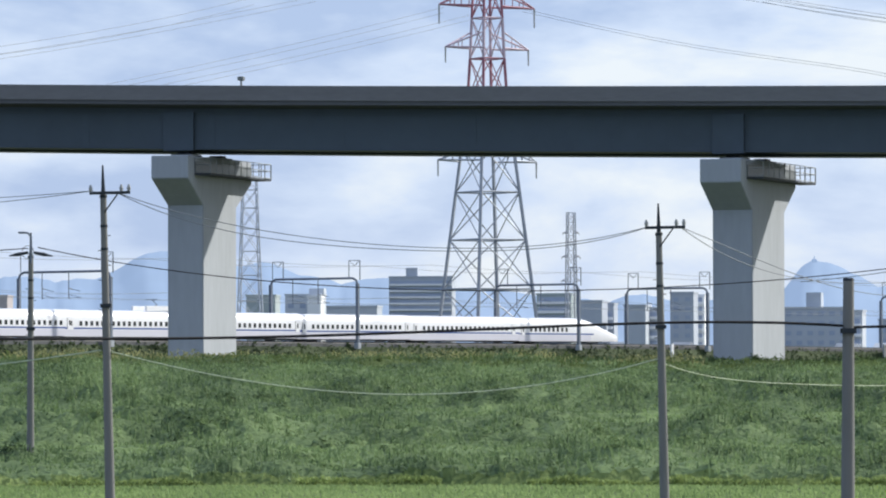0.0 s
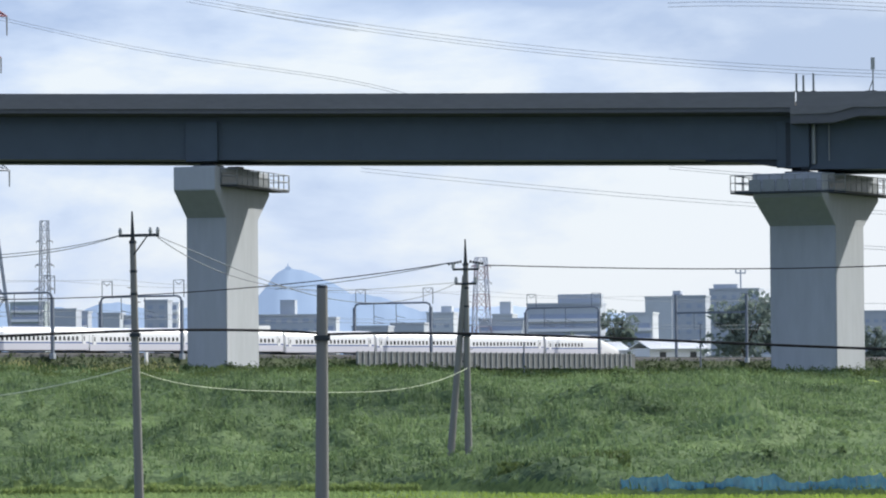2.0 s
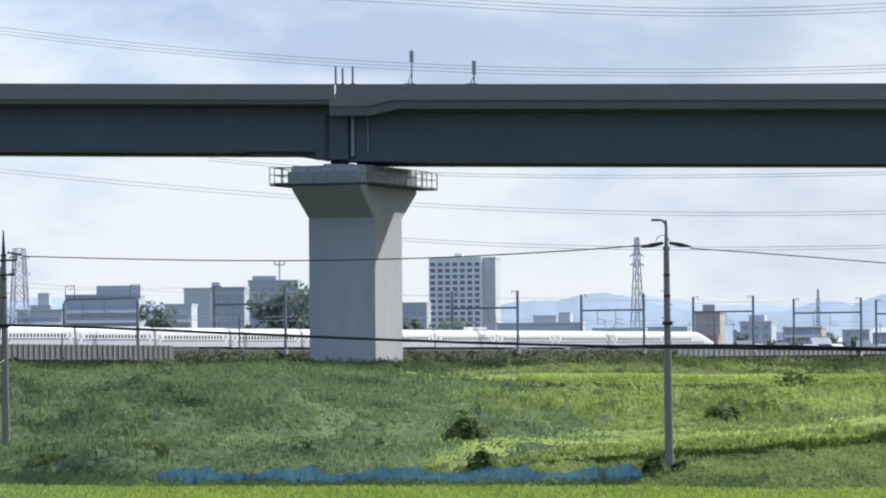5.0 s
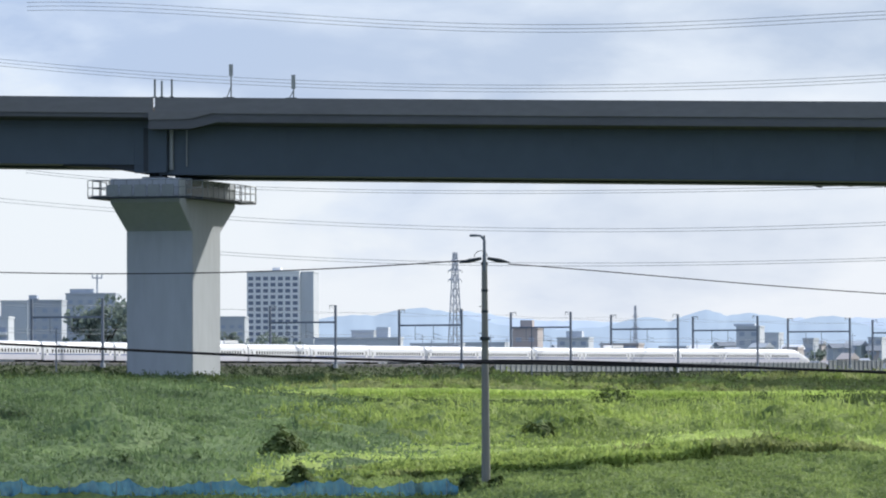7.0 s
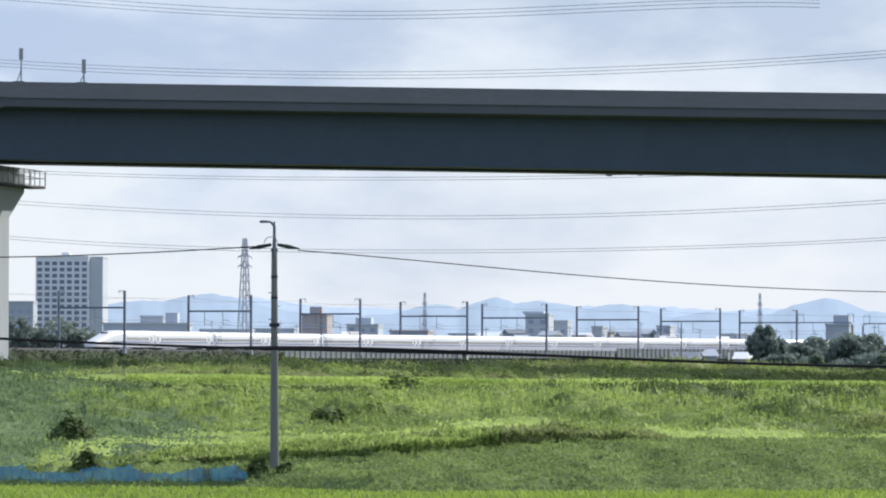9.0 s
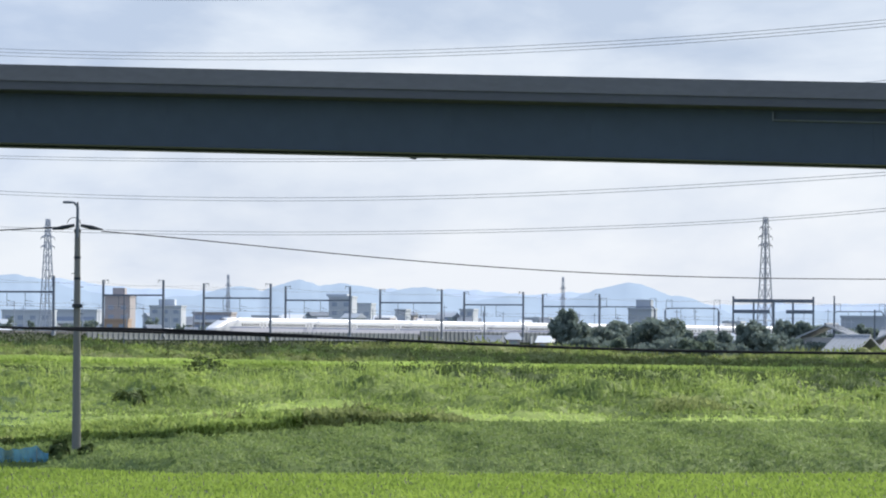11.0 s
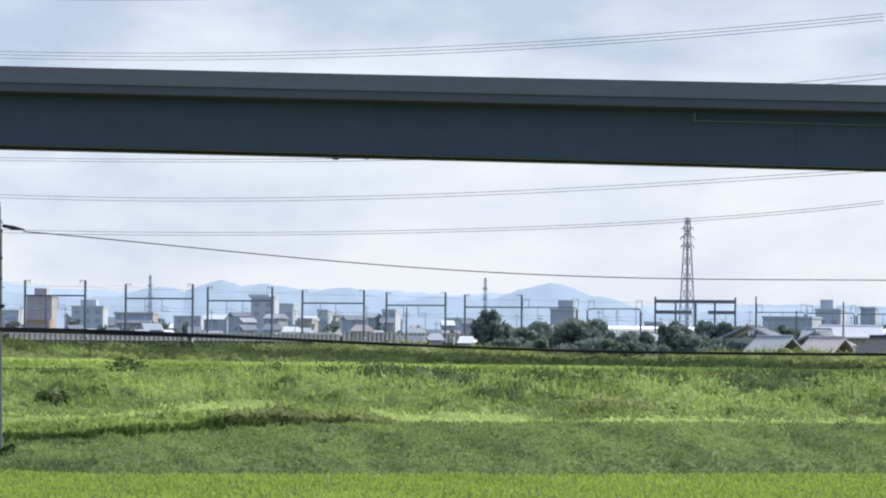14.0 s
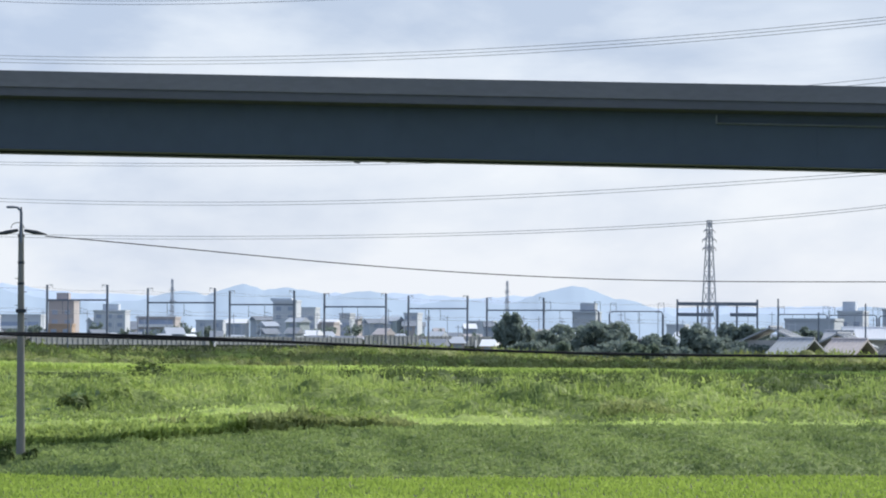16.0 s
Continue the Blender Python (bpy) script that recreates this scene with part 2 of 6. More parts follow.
def share(ob, parent, m):
    """The same mesh once more, as a part of its own."""
    c = new(ob.name.split(".")[0], ob.data)
    c.parent = parent
    c.matrix_local = m
    return c


def thing(name, m, label, category, group="", kind=""):
    ob = new(name)
    ob.matrix_basis = m
    return tagged(ob, label, category, group, kind)


def box(bm, lo, hi, bevel=0.0):
    vs = [bm.verts.new((x, y, z)) for z in (lo[2], hi[2]) for y in (lo[1], hi[1]) for x in (lo[0], hi[0])]
    fs = [bm.faces.new([vs[i] for i in f]) for f in ((0, 2, 3, 1), (4, 5, 7, 6), (0, 1, 5, 4), (2, 6, 7, 3), (0, 4, 6, 2), (1, 3, 7, 5))]
    if bevel:
        es = list({e for f in fs for e in f.edges})
        bmesh.ops.bevel(bm, geom=es, offset=bevel, segments=2, affect="EDGES")
    return bm


def boxes(*pairs, bevel=0.0):
    bm = bmesh.new()
    for lo, hi in pairs:
        box(bm, lo, hi, bevel)
    return bm


def rod(bm, a, b, r0, r1=None, n=6):
    """A tapered round bar from a to b."""
    a, b = Vector(a), Vector(b)
    r1 = r0 if r1 is None else r1
    q = (b - a).to_track_quat("Z", "Y").to_matrix()
    rings = []
    for p, r in ((a, r0), (b, r1)):
        rings.append([bm.verts.new(p + q @ Vector((r * math.cos(k * math.tau / n), r * math.sin(k * math.tau / n), 0))) for k in range(n)])
    for k in range(n):
        bm.faces.new((rings[0][k], rings[0][(k + 1) % n], rings[1][(k + 1) % n], rings[1][k]))
    bm.faces.new(rings[0][::-1])
    bm.faces.new(rings[1])
    return bm


def rods(*bars, n=6):
    bm = bmesh.new()
    for a, b, *r in bars:
        rod(bm, a, b, *r, n=n)
    return bm


def prism(bm, outline, depth, axis="y", start=0.0):
    """An outline in x and z drawn out along y (or in y and z along x)."""
    put = (lambda u, v, w: (u, w, v)) if axis == "y" else (lambda u, v, w: (w, u, v))
    f0 = [bm.verts.new(put(u, v, start)) for u, v in outline]
    f1 = [bm.verts.new(put(u, v, start + depth)) for u, v in outline]
    n = len(outline)
    bm.faces.new(f0)
    bm.faces.new(f1[::-1])
    for k in range(n):
        bm.faces.new((f0[(k + 1) % n], f0[k], f1[k], f1[(k + 1) % n]))
    bmesh.ops.recalc_face_normals(bm, faces=bm.faces)
    return bm


def sweep(points, sides, profile, closed=True):
    """A profile of (across, up) carried along points; sides gives the level direction across at each."""
    bm = bmesh.new()
    rings = [[bm.verts.new(p + s * a + Vector((0, 0, u))) for a, u in profile] for p, s in zip(points, sides)]
    n = len(profile)
    for r0, r1 in zip(rings, rings[1:]):
        for k in range(n if closed else n - 1):
            bm.faces.new((r0[k], r0[(k + 1) % n], r1[(k + 1) % n], r1[k]))
    if closed:
        bm.faces.new(rings[0])
        bm.faces.new(rings[-1][::-1])
    bmesh.ops.recalc_face_normals(bm, faces=bm.faces)
    return bm


def soup(name, verts, faces, mat):
    """One mesh from numpy arrays of places and of triangles."""
    me = bpy.data.meshes.new(name)
    me.vertices.add(len(verts))
    me.vertices.foreach_set("co", np.asarray(verts, np.float32).ravel())
    f = np.asarray(faces, np.int32)
    me.loops.add(f.size)
    me.loops.foreach_set("vertex_index", f.ravel())
    me.polygons.add(len(f))
    me.polygons.foreach_set("loop_start", np.arange(0, f.size, f.shape[1], dtype=np.int32))
    me.update(calc_edges=True)
    me.materials.append(mat)
    return new(name, me)


# ---- the lie of the land ----
def edge_of_field(b):
    return np.interp(b, (-120, 0, 110, 150, 262, 290, 380, 460), (163, 162, 160, 153, 149, 144, 147, 152))


def bench(b):
    return np.interp(b, (-120, 120, 235, 305, 362, 460), (0.35, 0.35, 0.75, 1.05, 1.15, 1.15))


def crest(b):
    return np.interp(b, (-120, 0, 100, 189, 305, 362, 460), (4.3, 4.15, 3.75, 3.42, 2.97, 2.85, 2.75))


def terraces(b, v):
    """The climb from the field's edge to the crest as a few level steps with steeper faces."""
    right = np.clip((b - 190) / 60, 0, 1)
    left = np.interp(v, (0, 0.04, 0.16, 0.22, 0.40, 0.46, 0.72, 0.80, 1), (0, 0.06, 0.09, 0.40, 0.47, 0.72, 0.79, 0.92, 1))
    sunny = np.interp(v, (0, 0.32, 0.40, 0.50, 0.60, 0.77, 0.83, 1), (0, 0.10, 0.16, 0.25, 0.50, 0.70, 0.95, 1))
    return left * (1 - right) + sunny * right


def land(b, d):
    """The ground's height by bearing and distance."""
    f = edge_of_field(b)
    rise, top = bench(b), crest(b)
    u = np.clip((d - f) / 10.0, 0, 1)
    v = np.clip((d - f - 13) / (268 - f - 13), 0, 1)
    w = np.clip((d - 292) / 26.0, 0, 1)
    z = rise * (1.25 * u - 0.25 * u ** 3) + (top - rise) * (0.3 * (0.25 * v + 0.75 * v * v) + 0.7 * terraces(b, v))
    return z * (1 - w * w * (3 - 2 * w)) + 0.2 * w


def build_ground():
    bs = np.concatenate([np.linspace(-3140, -160, 40), np.arange(-150, 521, 5), np.linspace(540, 3140, 40)[:-1]])
    ds = np.concatenate([[0.05, 20, 60, 100, 130, 140], np.arange(142, 325, 1.5), [340, 380, 450, 600, 900, 1400, 2200, 3200, 4100, 4900]])
    B, D = np.meshgrid(bs, ds)
    inside = np.clip(B, -150, 480)
    Z = land(inside, D)
    co = np.stack([D * np.sin(B / 1000), D * np.cos(B / 1000), Z], -1).reshape(-1, 3)
    nb, nd = len(bs), len(ds)
    faces = [(j * nb + i, j * nb + (i + 1) % nb, (j + 1) * nb + (i + 1) % nb, (j + 1) * nb + i) for j in range(nd - 1) for i in range(nb)]
    co = np.vstack([co, [[0, 0, 0]]])
    faces += [(len(co) - 1, (i + 2) % nb, i + 1, i) for i in range(0, nb - 1, 2)]
    g = soup("ground", co, [f[::-1] for f in faces], M["soil"])
    g.data.shade_smooth()
    return tagged(g, "grassy flat land with a low weed-covered embankment", "ground", kind="structure")


build_ground()


def blades(name, b, d, tall, wide, lean, mat, label, category, on=0.0):
    """Tufts of bent blades, all in one mesh: bearing, distance, height and width of each."""
    n = len(b)
    rng = np.random.default_rng(len(name) + n)
    base = np.stack([d * np.sin(b / 1000), d * np.cos(b / 1000), land(b, d) - 0.03 + on], -1)
    turn = rng.uniform(0, math.tau, n)
    bend = rng.uniform(0.1, lean, n) * tall
    side = np.stack([np.cos(turn), np.sin(turn), 0 * turn], -1) * wide[:, None] / 2
    fall = np.stack([np.cos(turn + 1.3), np.sin(turn + 1.3), 0 * turn], -1) * bend[:, None]
    up = np.array([0, 0, 1.0])
    v = np.empty((n, 5, 3))
    v[:, 0], v[:, 1] = base - side, base + side
    midway = base + fall * 0.3 + up * (tall * 0.6)[:, None]
    v[:, 2], v[:, 3] = midway - side * 0.75, midway + side * 0.75
    v[:, 4] = base + fall + up * tall[:, None]
    k = np.arange(n)[:, None, None] * 5
    f = np.array([[0, 1, 3], [0, 3, 2], [2, 3, 4]])[None] + k
    return tagged(soup(name, v.reshape(-1, 3), f.reshape(-1, 3), mat), label, category, kind="stuff")


def clumpy(b, d, size, seed):
    """A smooth random field over the slope, about 0 to 1."""
    rng = np.random.default_rng(seed)
    x, y = d * np.sin(b / 1000), d * np.cos(b / 1000)
    total = 0
    for _ in range(14):
        th, ph = rng.uniform(0, math.tau, 2)
        k = math.tau / (size * rng.uniform(0.6, 1.8))
        total = total + np.sin(k * (x * math.cos(th) + y * math.sin(th)) + ph)
    return np.clip(0.5 + total / 9, 0, 1)


# ---- viaduct: the line of its near parapet by bearing, distance and height of its top ----
V_B = np.array([-420, -200, -98, 0, 98, 194, 266, 356, 394, 462, 560, 640], float)
V_D = np.array([400, 328, 313, 303, 294, 287, 285, 282, 279, 270, 254, 240], float)
V_E = np.array([56, 62.6, 62.3, 62.1, 61.5, 60.9, 60.0, 59.2, 58.7, 57.6, 55.5, 54], float)
_x, _y, _z = V_D * np.sin(V_B / 1000), V_D * np.cos(V_B / 1000), EYE + V_E * V_D / 1000
_run = np.concatenate([[0], np.cumsum(np.hypot(np.diff(_x), np.diff(_y)))])
V_FIT = [np.polyfit(_run, v, 5) for v in (_x, _y, _z)]
V_LONG = float(_run[-1])


def deck_at(s):
    """Place on the near parapet's top edge, direction along and level direction away, s metres along."""
    k = max(s, 0.0)
    t = Vector([float(np.polyval(np.polyder(c), k)) for c in V_FIT]).normalized()
    p = Vector([float(np.polyval(c, k)) for c in V_FIT]) + t * (s - k)
    flat = Vector((t.x, t.y, 0)).normalized()
    return p, t, Vector((-flat.y, flat.x, 0))


V_TABLE = [(s, math.atan2(*deck_at(s)[0].xy) * 1000) for s in np.linspace(0, V_LONG, 400)]


def deck_s(b):
    return float(np.interp(b, [q[1] for q in V_TABLE], [q[0] for q in V_TABLE]))


JOINT = deck_s(194.5)
WIDE = 11.6


def stretch_of(s0, s1, step=4.0):
    n = max(2, int((s1 - s0) / step) + 1)
    at = [deck_at(s) for s in np.linspace(s0, s1, n)]
    return [a[0] for a in at], [a[2] for a in at]


def build_viaduct():
    v = thing("viaduct", pose(0, 0, 0), "dark steel girder road viaduct with concrete parapets", "viaduct")
    for s0, s1, depth, lip in ((-90, JOINT - 0.06, 4.24, 1.30), (JOINT + 0.06, V_LONG, 4.85, 1.58)):
        pts, off = stretch_of(s0, s1)
        part("deck", sweep(pts, off, [(0.32, -1.25), (WIDE - 0.32, -1.25), (WIDE - 0.32, -0.74), (0.32, -0.74)]), M["asphalt"], v, "asphalt road deck")
        for o in (0.0, WIDE - 0.3):
            part("parapet", sweep(pts, off, [(o, -1.02), (o + 0.3, -1.02), (o + 0.27, 0.0), (o + 0.05, 0.0)]), M["parapet"], v, "grey concrete parapet")
        # cantilevered slab edge under the parapet
        part("slab_edge", sweep(pts, off, [(0.10, -lip), (0.10, -1.02), (1.7, -1.02), (1.7, -lip - 0.2)]), M["lip"], v)
        for o in (1.5, 7.6):
            part("girder", sweep(pts, off, [(o, -1.3), (o + 2.5, -1.3), (o + 2.5, -depth), (o, -depth)]), M["steel"], v, "dark blue-grey steel box girder")
            part("bottom_flange", sweep(pts, off, [(o - 0.12, -depth - 0.05), (o + 2.62, -depth - 0.05), (o + 2.62, -depth + 0.0), (o - 0.12, -depth + 0.0)]), M["steel"], v)
            part("top_flange", sweep(pts, off, [(o - 0.1, -1.86), (o + 0.0, -1.86), (o + 0.0, -1.76), (o - 0.1, -1.76)]), M["steel"], v)
    return v


viaduct = build_viaduct()


def web_plates(parent):
    """Splice seams every 9 m and stiffeners over the piers, on the near web."""
    seam = None
    for s in np.arange(JOINT - 130, JOINT + 120, 9.2):
        p, t, n = deck_at(s)
        m = Matrix((( t.x, n.x, 0, p.x + n.x * 1.5), (t.y, n.y, 0, p.y + n.y * 1.5), (0, 0, 1, p.z), (0, 0, 0, 1)))
        if seam is None:
            seam = part("splice_plate", boxes(((-0.22, -0.025, -4.3), (0.22, 0.0, -1.95)), bevel=0.008), M["steel"], parent)
            seam.matrix_local = m
        else:
            share(seam, parent, m)


web_plates(viaduct)


def frame_at(s, offset, z):
    """Axes for things that stand square to the viaduct: x along it, y away, z up."""
    p, t, n = deck_at(s)
    f = Vector((t.x, t.y, 0)).normalized()
    q = p + n * offset
    return Matrix(((f.x, n.x, 0, q.x), (f.y, n.y, 0, q.y), (0, 0, 1, z), (0, 0, 0, 1)))


def railing(length, posts, tall=1.05):
    bm = bmesh.new()
    for k in range(posts):
        x = length * k / (posts - 1)
        rod(bm, (x, 0, 0), (x, 0, tall), 0.03)
    for z in (tall, tall * 0.55, 0.06):
        rod(bm, (0, 0, z), (length, 0, z), 0.028)
    return bm


def build_pier(b, wide, long, cap_long, girder_depth, cap_wide, ends, skew):
    """b: bearing of the middle of the shaft's near face; skew: degrees off square to the road."""
    best = None
    for s in np.arange(deck_s(b) - 8, deck_s(b) + 8, 0.05):
        m = frame_at(s, WIDE / 2, 0.0) @ pose(0, 0, 0, 0, 0, -skew) @ pose(0, -WIDE / 2, 0)
        f = m @ Vector((0, (WIDE - long) / 2, 0))
        off = abs(math.atan2(f.x, f.y) * 1000 - b)
        if best is None or off < best[0]:
            best = (off, s, m)
    s, m = best[1:]
    top = deck_at(s)[0].z - girder_depth - 0.34
    pier = thing("viaduct_pier", m, "pale concrete hammerhead pier under the road viaduct", "pier", group="viaduct piers")
    y0 = (WIDE - cap_long) / 2
    y1 = (WIDE - long) / 2
    w, cw = wide / 2, cap_wide / 2
    bm = boxes(((-w, y1, -0.5), (w, y1 + long, top - 3.1)), bevel=0.06)
    part("shaft", bm, M["concrete"], pier)
    # cap: upright faces above, splayed ends below
    bm = bmesh.new()
    rings = []
    for z, yy, half, length in ((top - 3.3, y1, w, long), (top - 1.55, y0, cw, cap_long), (top, y0, cw, cap_long)):
        rings.append([bm.verts.new(c) for c in ((-half, yy, z), (half, yy, z), (half, yy + length, z), (-half, yy + length, z))])
    for r0, r1 in zip(rings, rings[1:]):
        for k in range(4):
            bm.faces.new((r0[k], r0[(k + 1) % 4], r1[(k + 1) % 4], r1[k]))
    bm.faces.new(rings[0][::-1])
    bm.faces.new(rings[-1])
    bmesh.ops.bevel(bm, geom=list(bm.edges), offset=0.05, segments=1, affect="EDGES")
    part("cap", bm, M["concrete"], pier)
    for o in (2.75, 8.85):
        part("bearing_plinth", boxes(((-0.8, o - 0.9, top), (0.8, o + 0.9, top + 0.18)), bevel=0.03), M["concrete"], pier)
        part("bearing", boxes(((-0.45, o - 0.5, top + 0.18), (0.45, o + 0.5, top + 0.35)), bevel=0.03), M["dark"], pier, "dark steel bearing")
    # inspection walkway on the cap
    for side in ends:
        x0, x1 = (cw, cw + 1.15) if side in "Rr" else (-cw - 1.15, -cw)
        if side in "Rr":
            grate = part("walkway", boxes(((x0, y0 + 1.2, top - 1.30), (x1, y0 + cap_long + 0.9, top - 1.18))), M["dark"], pier, "steel inspection walkway")
            for (a, q, n) in (((x1, y0 + 1.2), 90, 11), ((x0 - cap_wide * 0.4, y0 + cap_long + 0.88), 0, 4), ((x0, y0 + 1.2), 0, 2)):
                r = part("handrail", railing(cap_long - 0.4 if q else 1.15 + cap_wide * 0.4 * (n > 2), n), M["rail"], grate)
                r.matrix_local = pose(a[0], a[1], top - 1.18, 0, 0, q)
            part("cap_edging", boxes(((cw, y0 + 1.25, top - 1.16), (cw + 0.08, y0 + cap_long - 0.2, top - 0.35))), M["rail"], grate)
        else:
            grate = part("walkway", boxes(((x0, y0 - 0.1, top - 1.30), (x1, y0 + cap_long - 1, top - 1.18))), M["dark"], pier, "steel inspection walkway")
            for (a, q, l, n) in (((x0, y0 - 0.08), 90, cap_long - 1, 9), ((x0, y0 - 0.08), 0, 1.15, 3)):
                r = part("handrail", railing(l, n), M["rail"], grate)
                r.matrix_local = pose(a[0], a[1], top - 1.18, 0, 0, q)
    if "L" in ends:
        # front walkway with toe boards across the near face
        front = part("walkway", boxes(((-cw - 1.15, y0 - 1.0, top - 1.30), (cw + 1.15, y0 - 0.12, top - 1.18))), M["dark"], pier, "steel inspection walkway")
        r = part("handrail", railing(cap_wide + 2.3, 9), M["rail"], front)
        r.matrix_local = pose(-cw - 1.15, y0 - 0.98, top - 1.18)
        for k in range(5):
            x = -cw + 0.1 + k * cap_wide / 5
            part("toe_board", boxes(((x, y0 - 1.03, top - 1.16), (x + cap_wide / 5 - 0.14, y0 - 1.0, top - 0.42))), M["rail"], front)
    part("web_box", boxes(((-1.1, 1.22, top + 0.40), (1.1, 1.5, top + girder_depth - 1.45)), bevel=0.02), M["steel"], pier, "dark steel box on the girder web over the pier")
    return pier


build_pier(-56.9, 2.6, 6.5, 12.4, 4.45, 2.7, "R", 1.5)
build_pier(64.0, 2.75, 7.3, 12.4, 4.45, 2.85, "R", 4.5)
build_pier(195.75, 4.5, 5.7, 11.4, 4.85, 4.7, "LR", 9.0)


def joint_details():
    """Thickened parapet end, drain pipe and bracket posts at the movement joint; signs on the parapet."""
    m = frame_at(JOINT, 0, deck_at(JOINT)[0].z)
    block = thing("joint_haunch", m, "concrete parapet haunch at the viaduct's movement joint", "viaduct joint", kind="structure")
    part("haunch", prism(bmesh.new(), [(-0.35, -1.45), (2.3, -1.45), (3.9, -1.04), (3.9, -0.9), (-0.35, -0.9)], 0.5, start=-0.06), M["parapet"], block)
    part("slab_haunch", prism(bmesh.new(), [(-0.35, -2.05), (2.4, -2.05), (4.3, -1.6), (4.3, -1.44), (-0.35, -1.44)], 1.7, start=0.02), M["lip"], block)
    part("girder_haunch", prism(bmesh.new(), [(-6.2, -4.29), (-3.4, -4.40), (-1.2, -4.78), (-0.1, -4.86), (-0.1, -4.2), (-6.2, -4.2)], 2.4, start=1.55), M["dark"], block, "deepened end of the steel girder")
    part("downpipe", rods(((0.9, 1.38, -1.8), (0.9, 1.38, -4.6), 0.16), ((1.9, 1.38, -1.8), (1.9, 1.38, -4.4), 0.05), n=8), M["rail"], block, "grey drain pipe")
    part("joint_bracket", boxes(((-0.9, 1.3, -4.7), (-0.5, 1.5, -1.9)), ((0.2, 1.25, -4.8), (0.5, 1.5, -1.8))), M["dark"], block)
    for x, tall in ((0.05, 1.15), (0.5, 1.05), (1.15, 1.15)):
        p = thing("parapet_post", m @ pose(x, 0.15, -0.02), "short grey steel post on the viaduct parapet", "post", group="joint posts")
        part("post", boxes(((-0.06, -0.06, 0), (0.06, 0.06, tall)), bevel=0.01), M["rail"], p)
        part("base_plate", boxes(((-0.14, -0.12, 0), (0.14, 0.12, 0.04))), M["dark"], p)
    for b, tall, size in ((211.5, 2.15, 0.75), (225.3, 1.5, 0.9)):
        s = deck_s(b)
        m2 = frame_at(s, 0.16, deck_at(s)[0].z - 0.01)
        q = thing("roadside_marker", m2, "slim roadside marker board on a steel post", "road sign", group="roadside markers")
        part("post", rods(((0, 0, 0), (0, 0, tall), 0.045), ((0, 0.0, tall * 0.35), (-0.3, 0.1, 0.0), 0.03)), M["rail"], q)
        part("board", boxes(((-0.13, -0.06, tall - size), (0.13, -0.045, tall)), bevel=0.004), M["insul"], q, "narrow grey marker board")
        part("foot_plate", boxes(((-0.5, -0.1, 0.0), (0.2, 0.1, 0.05))), M["dark"], q)


joint_details()
s = deck_s(419.3)
pipe = thing("drain_pipe", pose(0, 0, 0), "pale drain pipe running along the dark girder", "pipe")
pts = [deck_at(q) for q in np.arange(s, V_LONG, 3.0)]
part("long_run", rods(*[(a[0] + a[2] * 1.36 + Vector((0, 0, -2.35)), c[0] + c[2] * 1.36 + Vector((0, 0, -2.35)), 0.06) for a, c in zip(pts, pts[1:])], n=8), M["rail"], pipe)
a = pts[0]
part("down_run", rods((a[0] + a[2] * 1.36 + Vector((0, 0, -1.85)), a[0] + a[2] * 1.36 + Vector((0, 0, -2.35)), 0.06), n=8), M["rail"], pipe)

# small camera mast above the parapet near the first pier
s = deck_s(-44.6)
post = thing("parapet_camera", frame_at(s, 0.16, deck_at(s)[0].z - 0.01), "small grey camera unit on the viaduct parapet", "camera")
part("post", rods(((0, 0, 0), (0, 0, 0.5), 0.07)), M["rail"], post)
part("housing", boxes(((-0.2, -0.25, 0.35), (0.2, 0.25, 0.62)), bevel=0.04), M["rail"], post)


